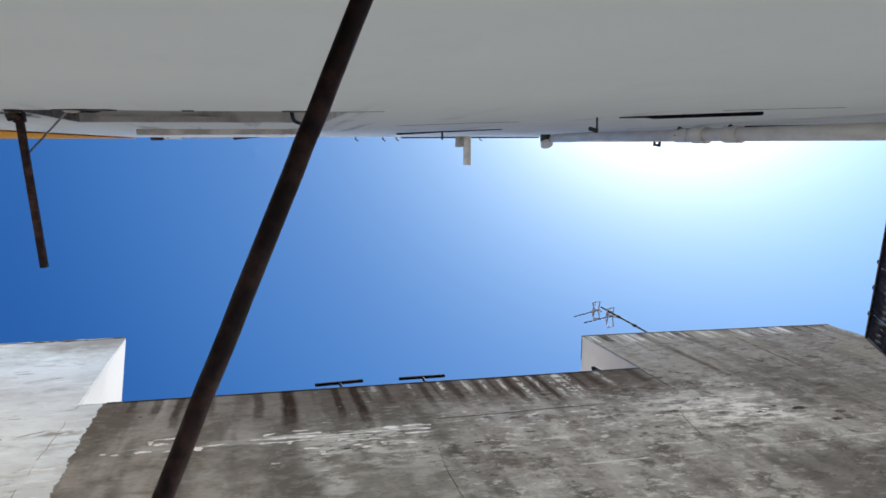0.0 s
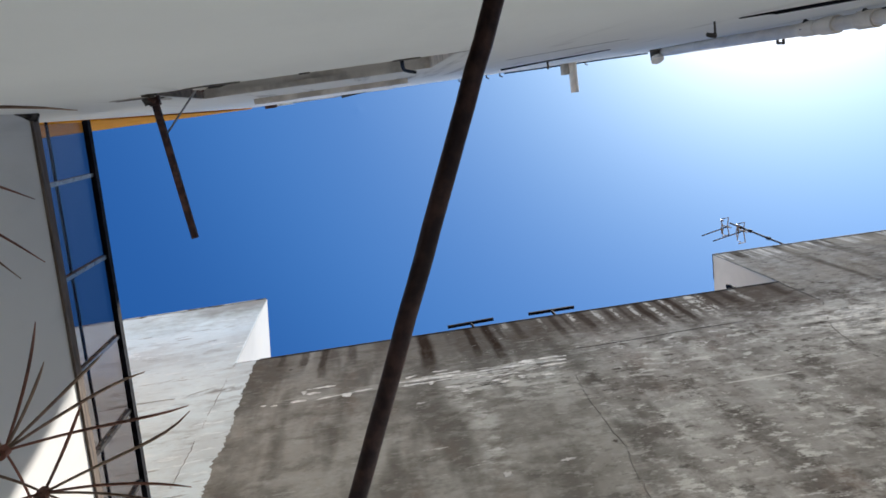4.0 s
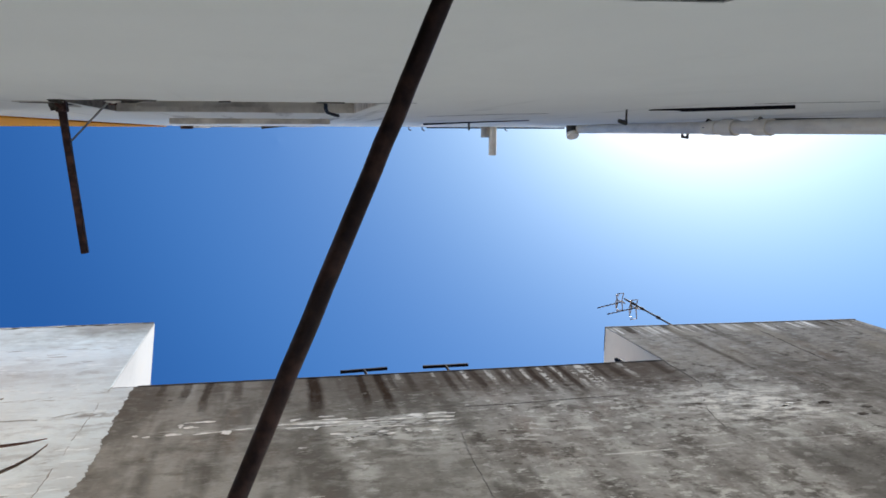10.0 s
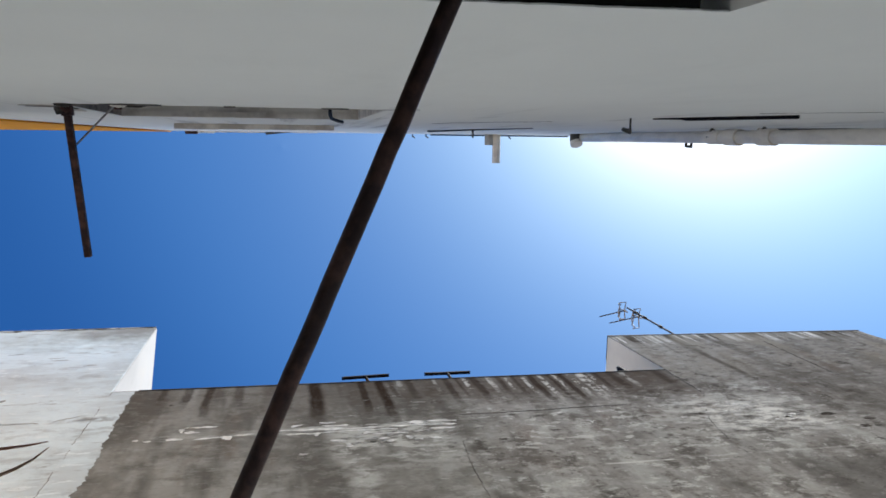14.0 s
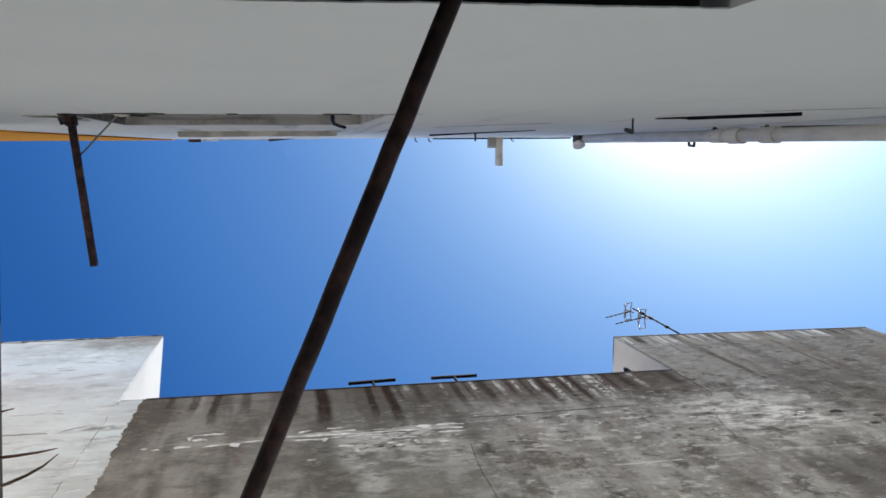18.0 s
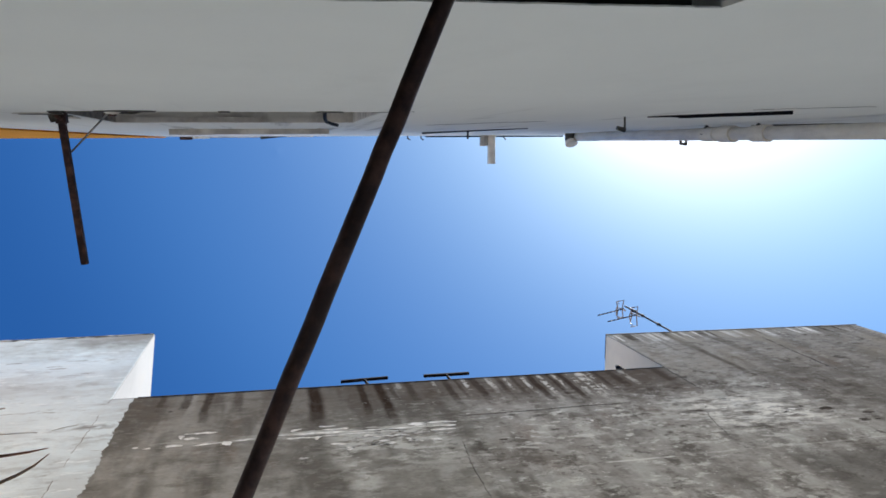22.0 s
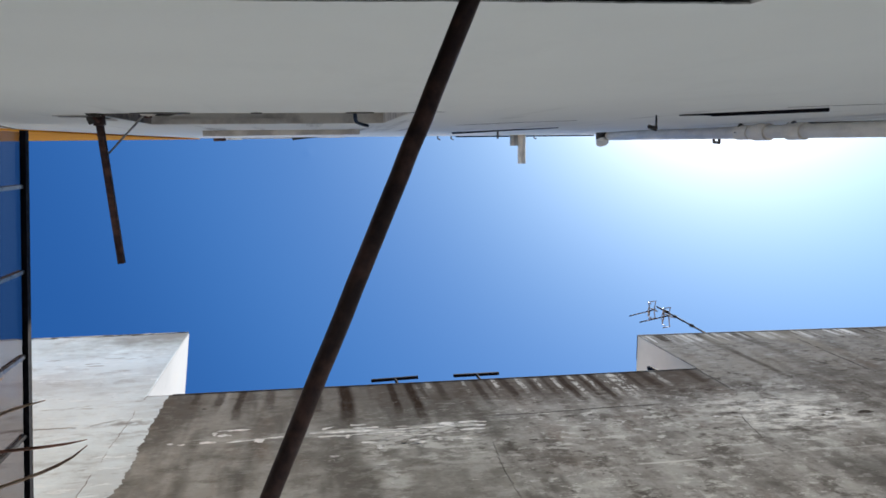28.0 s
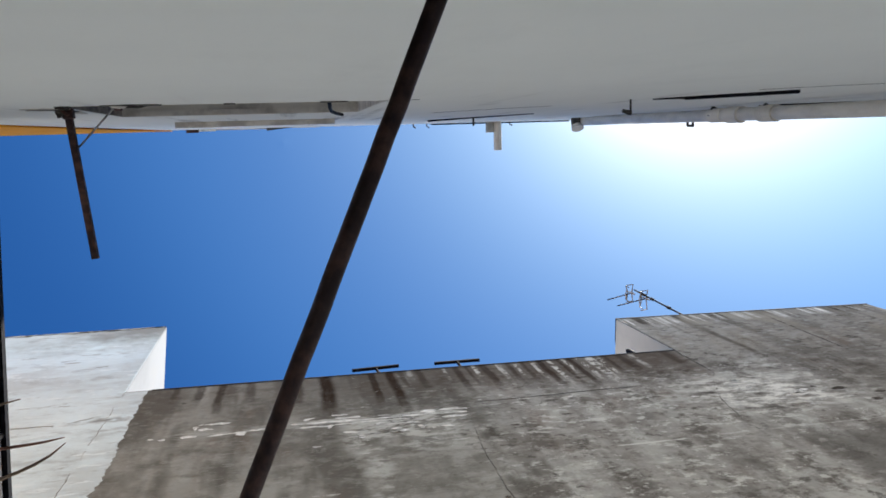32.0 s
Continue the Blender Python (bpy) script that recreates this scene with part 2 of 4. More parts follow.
    for xc, half, reach, much in ((-1.07, 0.04, 0.4, 0.6), (-0.86, 0.05, 0.6, 0.7), (-0.67, 0.05, 0.95, 0.8), (-0.40, 0.06, 0.7, 0.6), (0.03, 0.06, 0.95, 0.7),
                                  (0.29, 0.085, 1.25, 1.0), (0.74, 0.05, 1.1, 0.9), (0.93, 0.065, 1.3, 1.0), (1.04, 0.03, 0.6, 0.6), (1.21, 0.05, 0.7, 0.65),
                                  (1.58, 0.05, 0.95, 0.7), (1.70, 0.025, 0.7, 0.6), (1.88, 0.055, 0.9, 0.75), (2.13, 0.035, 0.7, 0.6), (2.28, 0.03, 0.8, 0.6), (2.46, 0.045, 1.05, 0.85), (2.66, 0.025, 0.9, 0.7), (2.79, 0.04, 1.1, 0.85),
                                  (3.18, 0.035, 0.8, 0.6), (3.35, 0.06, 0.7, 0.6), (3.85, 0.06, 0.7, 0.5)):
        line = both(near(sway, xc, half * 0.35, half * 1.1), m.ramp(deep, reach * 0.45, reach, much, 0.0))
        c = m.mix(both(both(line, west), m.ramp(frayed, 0.36, 0.54, 0.8, 1.0)), c, (0.038, 0.026, 0.020))
    for xc, half, reach, much in ((2.56, 0.03, 0.95, 0.85), (3.00, 0.06, 1.05, 0.95), (2.38, 0.022, 0.75, 0.8), (2.72, 0.022, 0.6, 0.8), (2.88, 0.03, 0.85, 0.9), (2.03, 0.03, 0.6, 0.7), (2.20, 0.02, 0.5, 0.7), (1.78, 0.03, 0.45, 0.85),
                                  (3.10, 0.03, 0.9, 0.7), (1.12, 0.03, 0.3, 0.4), (1.46, 0.02, 0.4, 0.5), (3.48, 0.04, 0.6, 0.5)):
        line = both(near(sway, xc, half * 0.4, half * 1.2), m.ramp(deep, reach * 0.4, reach, much, 0.0))
        c = m.mix(both(both(line, west), m.ramp(dashes, 0.47, 0.53, 0.0, 1.0)), c, (0.58, 0.555, 0.51))
    # short pale runs and two brown trails on the stairhead
    comb = m.ramp(m.noise(13.0, (1, 1, 0.05), 3, 0.5, (29, 0, 2)), 0.51, 0.56)
    c = m.mix(both(both(comb, step), m.ramp(deep, 0.16, 0.50, 0.95, 0.0)), c, (0.70, 0.66, 0.61))
    comb = m.ramp(m.noise(9.0, (1, 1, 0.05), 3, 0.5, (19, 0, 2)), 0.53, 0.60)
    c = m.mix(both(both(comb, step), m.ramp(deep, 0.1, 0.5, 0.9, 0.0)), c, (0.050, 0.040, 0.032))
    comb = m.ramp(m.noise(5.0, (1, 1, 0.05), 3, 0.5, (49, 0, 2)), 0.52, 0.62)
    c = m.mix(both(both(comb, step), m.ramp(deep, 0.3, 1.2, 0.45, 0.0)), c, (0.075, 0.060, 0.045))
    tan = both(step, m.ramp(m.noise(1.6, (1, 1, 0.35), 5, 0.6, (91, 0, 2)), 0.46, 0.60))
    c = m.mix(both(tan, m.ramp(deep, 0.8, 1.9, 0.55, 0.0)), c, (0.30, 0.262, 0.21))
    trail = both(near(sway, 4.80, 0.01, 0.07), field(z, (CAM_Z + 6.5, CAM_Z + 6.8), (CAM_Z + 7.5, CAM_Z + 7.8)))
    c = m.mix(m.math("MULTIPLY", trail, 0.6), c, (0.055, 0.043, 0.034))
    # old lime left along the day joint, broken into strips, thicker eastwards, and flecks beneath it
    grain = m.noise(6.5, (0.45, 1, 2.6), 10, 0.78, (2, 0, 13))
    flecks = m.noise(4.6, (0.8, 1, 1.6), 10, 0.74, (8, 0, 23))
    level = m.math("SUBTRACT", z, m.math("ADD", m.math("ADD", CAM_Z + 5.81, m.math("MULTIPLY", x, 0.03)), m.math("MULTIPLY", wob, 0.12)))
    off = m.math("ABSOLUTE", level)
    strip = m.ramp(m.math("SUBTRACT", grain, m.ramp(off, 0.004, 0.10, -0.022, 0.13)), 0.49, 0.515)
    torn = m.math("ADD", x, m.math("MULTIPLY", ragged, 0.5))
    stretch = both(m.ramp(torn, -1.0, -0.9), m.ramp(torn, 1.38, 1.44, 1.0, 0.0))
    c = m.mix(m.math("MULTIPLY", both(strip, stretch), m.ramp(x, 0.0, 0.2, 0.25, 0.6)), c, (0.58, 0.56, 0.525))
    low = both(m.ramp(z, CAM_Z + 4.7, CAM_Z + 5.6, 0.0, 1.0), m.ramp(z, CAM_Z + 5.80, CAM_Z + 5.88, 1.0, 0.0))
    lowx = field(x, (0.25, 0.5), (1.15, 1.45))
    c = m.mix(both(m.ramp(flecks, 0.47, 0.56), m.math("MULTIPLY", both(low, lowx), 0.85)), c, (0.50, 0.48, 0.45))
    tail = both(near(m.math("ADD", x, m.math("MULTIPLY", ragged, 0.2)), 0.56, 0.03, 0.16), field(z, (CAM_Z + 3.7, CAM_Z + 4.4), (CAM_Z + 5.3, CAM_Z + 5.8)))
    c = m.mix(both(tail, m.ramp(flecks, 0.46, 0.60, 0.0, 0.75)), c, (0.44, 0.425, 0.40))
    # flaked patch below the stairhead
    patch = both(near(m.math("ADD", x, m.math("MULTIPLY", m.math("SUBTRACT", z, CAM_Z + 5.6), 0.25)), 4.12, 0.25, 0.95), near(z, CAM_Z + 5.62, 0.2, 0.62))
    c = m.mix(both(m.ramp(m.noise(8.0, (0.5, 1, 1.2), 9, 0.72, (15, 0, 27)), 0.43, 0.58), m.math("MULTIPLY", patch, 1.0)), c, (0.70, 0.675, 0.63))
    c = m.mix(both(m.ramp(m.noise(5.0, (0.6, 1, 1.1), 8, 0.7, (55, 0, 27)), 0.52, 0.62), m.math("MULTIPLY", patch, 0.55)), c, (0.125, 0.113, 0.10))
    # bright seams of later joints
    for x0, x1, zc, much in ((2.28, 2.95, 4.825, 1.0), (2.95, 4.65, 4.835, 0.35), (4.60, 5.1, 4.845, 0.9), (1.8, 3.6, 3.56, 0.22)):
        seam = both(near(m.math("ADD", z, m.math("MULTIPLY", wob, 0.04)), CAM_Z + zc, 0.004, 0.018), field(x, (x0, x0 + 0.1), (x1 - 0.1, x1)))
        c = m.mix(both(seam, m.ramp(m.noise(9.0, detail=5), 0.35, 0.55, 0.2 * much, much)), c, (0.56, 0.545, 0.51))
    lift = m.n.new("ShaderNodeVectorMath")
    lift.operation = "MULTIPLY"
    m.put(m.mix(east, (1.025, 1.06, 1.045), (1.045, 1.055, 1.045)), lift.inputs[1])
    m.l.new(c, lift.inputs[0])
    m.color(lift.outputs[0])
    m.bump(m.noise(4.0, (0.7, 1, 1.3), 6, 0.6), 0.12, 0.015)
    m.bump(m.noise(45, detail=3), 0.10, 0.002)
    return m.m


def make_white_render(name, base=(0.74, 0.745, 0.74), dirt=0.5, worn=0.0, relief=0.25):
    """Old lime-washed plaster with faint stains, hairline wear and trowel relief."""
    m = Mat(name, 0.95, spec=0.05)
    c = m.mix(m.ramp(m.noise(0.9, detail=5), 0.35, 0.7), base, [v * (0.88 if worn else 0.965) for v in base])
    c = m.mix(m.math("MULTIPLY", m.ramp(m.noise(2.0, (1, 1, 0.4), 6, 0.65, (4, 1, 2)), 0.52, 0.75), dirt), c, (0.46, 0.455, 0.43))
    if not worn:
        run = m.math("MULTIPLY", m.ramp(m.noise(5.0, (1, 1, 0.05), 5, 0.6, (3, 0, 1)), 0.53, 0.66), m.ramp(m.axis(2), CAM_Z + 2.4, CAM_Z + 4.6, 0.0, 0.8))
        c = m.mix(m.math("MULTIPLY", run, m.ramp(m.noise(1.1, (1, 1, 0.7), 4, 0.6, (9, 0, 4)), 0.40, 0.60)), c, (0.36, 0.345, 0.32))
    if worn:
        big = m.ramp(m.noise(1.6, (0.6, 1, 1.2), 7, 0.66, (8, 2, 3)), 0.46, 0.64)
        c = m.mix(m.math("MULTIPLY", big, worn * 0.7), c, (0.42, 0.425, 0.415))
        scr = m.ramp(m.noise(5.0, (0.6, 1, 1.1), 8, 0.70, (2, 5, 1)), 0.54, 0.70)
        c = m.mix(m.math("MULTIPLY", scr, worn * 0.7), c, (0.27, 0.27, 0.26))
        rub = m.ramp(m.noise(16.0, (0.5, 1, 1.6), 5, 0.7, (7, 5, 1)), 0.50, 0.72)
        c = m.mix(m.math("MULTIPLY", rub, worn * 0.35), c, (0.40, 0.40, 0.385))
    if worn > 0.5:
        dash = m.math("MULTIPLY", m.ramp(m.noise(6.0, (0.45, 1, 1.9), 6, 0.62, (14, 0, 2)), 0.60, 0.66), m.ramp(m.noise(1.3, detail=3, shift=(4, 4, 4)), 0.42, 0.58, 0.1, 0.75))
        c = m.mix(dash, c, (0.27, 0.27, 0.255))
        bright = m.ramp(m.noise(7.0, (0.5, 1, 1.6), 6, 0.65, (34, 0, 2)), 0.57, 0.64, 0.0, 0.7)
        c = m.mix(bright, c, (0.80, 0.85, 0.86))
        # grime washed down from the coping and the corner
        edge = m.math("MULTIPLY", m.math("SUBTRACT", m.noise(2.4, detail=6, rough=0.65), 0.5), 1.6)
        grime = m.math("MULTIPLY", m.ramp(m.math("ADD", m.axis(2), edge), CAM_Z + 8.3, CAM_Z + 9.4), m.ramp(m.math("ADD", m.axis(0), edge), -3.2, -1.7, 0.25, 0.9))
        c = m.mix(grime, c, (0.21, 0.20, 0.185))
        for z0, much in ((6.30, 0.8), (6.12, 0.6), (5.55, 0.35)):
            lie = m.ramp(m.math("ABSOLUTE", m.math("SUBTRACT", m.math("ADD", m.axis(2), m.math("MULTIPLY", edge, 0.22)), CAM_Z + z0)), 0.01, 0.07, much, 0.0)
            c = m.mix(m.math("MULTIPLY", lie, m.ramp(m.noise(4.0, (0.6, 1, 1), 6, 0.7, (z0, 0, 0)), 0.42, 0.60)), c, (0.22, 0.21, 0.195))
    m.color(c)
    m.bump(m.noise(3.0, (0.8, 1, 1.3), 6, 0.6), relief, 0.012)
    m.bump(m.noise(55, detail=3), 0.2, 0.002)
    return m.m


def make_simple(name, a, b, scale=6.0, stretch=(1, 1, 1), rough=0.7, metal=0.0, relief=0.15, spec=0.4, lo=0.4, hi=0.65):
    m = Mat(name, rough, metal, spec)
    n = m.noise(scale, stretch, 6, 0.6)
    m.color(m.mix(m.ramp(n, lo, hi), a, b))
    m.rough(m.ramp(m.noise(scale * 2.3, stretch, 4), 0.3, 0.7, max(rough - 0.12, 0.05), min(rough + 0.1, 1.0)))
    if relief:
        m.bump(m.noise(scale * 4, stretch, 5), relief, 0.003)
    return m.m


def make_glass(name, tint, gloss):
    m = bpy.data.materials.new(name)
    m.use_nodes = True
    n, l = m.node_tree.nodes, m.node_tree.links
    n.remove(n["Principled BSDF"])
    tr, gl, mx, lw, pw = (n.new("ShaderNode" + k) for k in ("BsdfTransparent", "BsdfGlossy", "MixShader", "LayerWeight", "Math"))
    tr.inputs[0].default_value = (*tint, 1)
    gl.inputs["Roughness"].default_value = 0.03
    lw.inputs["Blend"].default_value = 0.3
    pw.operation, pw.use_clamp = "MULTIPLY", True
    pw.inputs[1].default_value = gloss
    l.new(lw.outputs["Facing"], pw.inputs[0])
    l.new(pw.outputs[0], mx.inputs[0])
    l.new(tr.outputs[0], mx.inputs[1])
    l.new(gl.outputs[0], mx.inputs[2])
    l.new(mx.outputs[0], n["Material Output"].inputs[0])
    return m


GREY = make_grey_render()
WHITE = make_white_render("white_lime_render", (0.898, 0.894, 0.856), 0.10, 0.0, 0.08)
WORN = make_white_render("worn_white_render", (0.705, 0.785, 0.810), 0.30, 0.62, 0.5)
BOUNCE = make_white_render("bounce_white_render", (0.66, 0.71, 0.745), 0.3, 0.35, 0.2)
FLANK = make_white_render("rain_marked_white_render", (0.445, 0.455, 0.455), 0.7, 0.2, 0.3)
SIDE = make_white_render("side_white_render", (0.85, 0.805, 0.685), 0.2, 0.05, 0.15)
ENDW = make_white_render("patio_white_render", (0.71, 0.685, 0.65), 0.25, 0.0, 0.2)
ORANGE = make_simple("orange_render", (0.90, 0.37, 0.012), (0.78, 0.31, 0.012), 3.0, rough=0.85, spec=0.2)
BARE = make_simple("bare_grey_cement", (0.82, 0.775, 0.725), (0.53, 0.49, 0.46), 5.0, (1, 1, 3), 0.92, spec=0.2)
LIME = make_simple("flaked_lime", (0.80, 0.785, 0.75), (0.55, 0.535, 0.505), 11.0, (1, 1, 1.5), 0.95, spec=0.05, relief=0.4)
WASH = make_simple("thin_lime_wash", (0.47, 0.455, 0.43), (0.31, 0.30, 0.28), 11.0, (1, 1, 1.5), 0.95, spec=0.05, relief=0.3)
SPALL = make_simple("spalled_cement", (0.070, 0.061, 0.053), (0.12, 0.106, 0.094), 12.0, (1, 1, 1), 1.0, spec=0.0, relief=0.5)
DARKENED = make_simple("darkened_rough_cement", (0.31, 0.255, 0.205), (0.17, 0.135, 0.11), 9.0, (1, 1, 1), 0.95, spec=0.05, relief=0.5)
DULL = make_simple("dull_white_plaster", (0.60, 0.555, 0.50), (0.50, 0.46, 0.41), 7.0, (1, 1, 1), 0.95, spec=0.05, relief=0.2)
COPING = make_simple("dark_mossy_coping", (0.06, 0.055, 0.05), (0.13, 0.12, 0.11), 7.0, rough=0.95, spec=0.2)
TOPS = make_simple("grimy_coping", (0.46, 0.44, 0.41), (0.11, 0.10, 0.09), 6.0, (1, 1, 1), 0.95, spec=0.05, relief=0.4, lo=0.45, hi=0.58)
SOOT = make_simple("sooty_stain", (0.10, 0.09, 0.08), (0.19, 0.18, 0.165), 12.0, rough=0.95, spec=0.1)
CHAR = make_simple("sooty_mortar", (0.020, 0.016, 0.015), (0.10, 0.088, 0.078), 16.0, rough=0.95, spec=0.1, relief=0.6)
CRACK = make_simple("crack_dark", (0.075, 0.068, 0.062), (0.14, 0.13, 0.12), 9.0, rough=1.0, relief=0, spec=0.0)
DUSK = make_simple("faint_crack", (0.12, 0.11, 0.10), (0.19, 0.18, 0.165), 9.0, rough=1.0, relief=0, spec=0.0)
SEAM = make_simple("dusty_crack", (0.20, 0.19, 0.18), (0.34, 0.33, 0.315), 9.0, rough=1.0, relief=0, spec=0.0)
RUST = make_simple("rusty_iron", (0.050, 0.027, 0.026), (0.125, 0.062, 0.050), 22.0, (1, 1, 1), 0.85, 0.2, 0.5)
STAKE = make_simple("brown_rusted_tube", (0.046, 0.025, 0.023), (0.150, 0.076, 0.060), 34.0, (1, 0.8, 1), 0.5, 0.3, 0.25, lo=0.38, hi=0.74)
GREEN = make_simple("green_plastic_coat", (0.004, 0.055, 0.022), (0.008, 0.085, 0.035), 30.0, rough=0.6, spec=0.15, relief=0.05)
IRON = make_simple("black_painted_iron", (0.0035, 0.0035, 0.007), (0.008, 0.008, 0.012), 18.0, rough=0.8, spec=0.12)
ALU = make_simple("dull_aluminium", (0.30, 0.29, 0.28), (0.20, 0.195, 0.19), 20.0, rough=0.45, metal=0.6, relief=0.05)
AERB = make_simple("bright_aerial_rod", (0.40, 0.345, 0.315), (0.20, 0.172, 0.158), 30.0, rough=0.5, metal=0.3, spec=0.3, relief=0.05)
AER = make_simple("tarnished_aerial", (0.055, 0.048, 0.044), (0.028, 0.024, 0.022), 20.0, rough=0.8, spec=0.1)
BARS = make_simple("dull_metal_bar", (0.15, 0.147, 0.145), (0.08, 0.079, 0.078), 20.0, rough=0.35, metal=0.9, spec=0.3, relief=0.05)
BLUED = make_simple("blue_black_rod", (0.006, 0.007, 0.022), (0.012, 0.013, 0.03), 20.0, rough=0.9, spec=0.05, relief=0.05)
PVC = make_simple("weathered_grey_pipe", (0.50, 0.49, 0.46), (0.36, 0.35, 0.33), 8.0, (1, 1, 0.5), 0.6, relief=0.1)
PVCW = make_simple("white_painted_pipe", (0.82, 0.765, 0.69), (0.68, 0.63, 0.57), 8.0, (1, 1, 0.5), 0.6, relief=0.1)
DARKP = make_simple("dark_rubber_collar", (0.05, 0.047, 0.045), (0.09, 0.085, 0.08), 14.0, rough=0.7)
WOOD = make_simple("weathered_wood", (0.15, 0.110, 0.083), (0.085, 0.063, 0.048), 9.0, (6, 0.6, 6), 0.85, relief=0.4)
DRY = make_simple("dry_sedge_leaf", (0.42, 0.28, 0.19), (0.21, 0.125, 0.085), 18.0, rough=0.75, relief=0.2)
DRYRED = make_simple("reddish_dry_leaf", (0.36, 0.15, 0.10), (0.18, 0.08, 0.055), 18.0, rough=0.75, relief=0.2)
CULM = make_simple("sedge_stem", (0.16, 0.10, 0.06), (0.24, 0.13, 0.08), 12.0, (1, 1, 0.2), 0.6)
CLAY = make_simple("terracotta", (0.36, 0.15, 0.08), (0.28, 0.11, 0.06), 6.0, rough=0.9)
SOIL = make_simple("potting_soil", (0.04, 0.028, 0.02), (0.07, 0.05, 0.035), 30.0, rough=1.0, relief=0.8)
# cool grey of the unseen floor is set to cool the light it bounces
FLOOR = make_simple("patio_floor_tile", (0.42, 0.46, 0.50), (0.35, 0.385, 0.42), 4.0, rough=0.7)
GROUND = make_simple("dry_ground", (0.30, 0.26, 0.21), (0.22, 0.19, 0.15), 0.4, rough=0.95)
ROOFM = make_simple("flat_roof_screed", (0.66, 0.48, 0.38), (0.56, 0.41, 0.32), 1.5, rough=0.9)
INSIDE = make_simple("dim_room_paint", (0.20, 0.19, 0.19), (0.16, 0.15, 0.155), 2.0, rough=0.9)
JAMB = make_simple("near_black_wood", (0.022, 0.018, 0.024), (0.045, 0.038, 0.042), 9.0, (0.6, 3, 3), 0.8, relief=0.3)
SHEET = make_simple("dark_sheet", (0.045, 0.034, 0.031), (0.085, 0.066, 0.058), 4.0, rough=0.9, spec=0.08)
TINT = make_glass("smoky_pane", (0.63, 0.61, 0.62), 0.07)
PANE = make_glass("clear_pane", (0.75, 0.78, 0.78), 0.03)


# ---- mesh helpers ----
def part(name, bm, material, parent=None, label="", smooth=False):
    """Links a bmesh as one mesh object, under a thing or a part."""
    me = bpy.data.meshes.new(name)
    bmesh.ops.recalc_face_normals(bm, faces=bm.faces)
    if smooth:
        for f in bm.faces:
            f.smooth = True
    bm.to_mesh(me)
    bm.free()
    me.materials.append(material)
    ob = new(name, me)
    ob.parent = parent
    return tagged(ob, label=label)


def empty(name, at=(0, 0, 0), **tags):
    ob = new(name)
    ob.location = at
    ob.empty_display_size = 0.1
    return tagged(ob, **tags)


def block(lo, hi, bevel=0.0, m=None):
    """A box between two corners, with bevelled edges."""
    bm = bmesh.new()
    size = [b - a for a, b in zip(lo, hi)]
    mid = [(a + b) / 2 for a, b in zip(lo, hi)]
    bmesh.ops.create_cube(bm, size=1, matrix=Matrix.LocRotScale(mid, None, size))
    if bevel:
        bmesh.ops.bevel(bm, geom=bm.edges[:], offset=bevel, segments=2, profile=0.6, affect="EDGES")
    if m:
        bm.transform(m)
    return bm


def tube(points, radius, sides=10, end=None, caps=True, bm=None):
    """A round bar along points; radius runs to end where that is given."""
    bm = bm or bmesh.new()
    pts = [Vector(p) for p in points]
    rings = []
    for i, p in enumerate(pts):
        way = (pts[min(i + 1, len(pts) - 1)] - pts[max(i - 1, 0)]).normalized()
        a = way.orthogonal().normalized() if i == 0 else (a - way * a.dot(way)).normalized()
        b = way.cross(a)
        r = radius if end is None else radius + (end - radius) * i / (len(pts) - 1)
        rings.append([bm.verts.new(p + r * (math.cos(k * math.tau / sides) * a + math.sin(k * math.tau / sides) * b)) for k in range(sides)])
    for u, v in zip(rings, rings[1:]):
        for k in range(sides):
            bm.faces.new((u[k], u[(k + 1) % sides], v[(k + 1) % sides], v[k]))
    if caps:
        bm.faces.new(rings[0][::-1])
        bm.faces.new(rings[-1])
    return bm


def bar(a, b, w, h, up=(0, 0, 1), bevel=0.002):
    """A rectangular bar from a to b, w across and h along up."""
    a, b = Vector(a), Vector(b)
    way = (b - a).normalized()
    side = way.cross(Vector(up)).normalized()
    top = side.cross(way)
    m = Matrix((side, way, top)).transposed().to_4x4()
    m.translation = (a + b) / 2
    return block((-w / 2, -(b - a).length / 2, -h / 2), (w / 2, (b - a).length / 2, h / 2), bevel, m)


def prism(outline, y0, y1):
    """An outline in x and z, made solid between y0 and y1."""
    bm = bmesh.new()
    f = [bm.verts.new((x, y0, z)) for x, z in outline]
    b = [bm.verts.new((x, y1, z)) for x, z in outline]
    bm.faces.new(f)
    bm.faces.new(b[::-1])
    n = len(outline)
    for i in range(n):
        bm.faces.new((f[i], f[(i + 1) % n], b[(i + 1) % n], b[i]))
    bmesh.ops.triangulate(bm, faces=[q for q in bm.faces if len(q.verts) > 4])
    return bm


def joined(*pieces):
    """Several bmeshes as one."""
    bm = bmesh.new()
    for q in pieces:
        me = bpy.data.meshes.new("piece")
        q.to_mesh(me)
        q.free()
        bm.from_mesh(me)
        bpy.data.meshes.remove(me)
    return bm


def band(low, high, y0, y1):
    """A solid strip between two lines of points in x and z that have the same number of points."""
    bm = bmesh.new()
    rows = [[bm.verts.new(p) for p in ((a[0], y0, a[1]), (a[0], y1, a[1]), (b[0], y1, b[1]), (b[0], y0, b[1]))] for a, b in zip(low, high)]
    for u, v in zip(rows, rows[1:]):
        for j in range(4):
            bm.faces.new((u[j], u[(j + 1) % 4], v[(j + 1) % 4], v[j]))
    bm.faces.new(rows[0])
    bm.faces.new(rows[-1][::-1])
    return bm


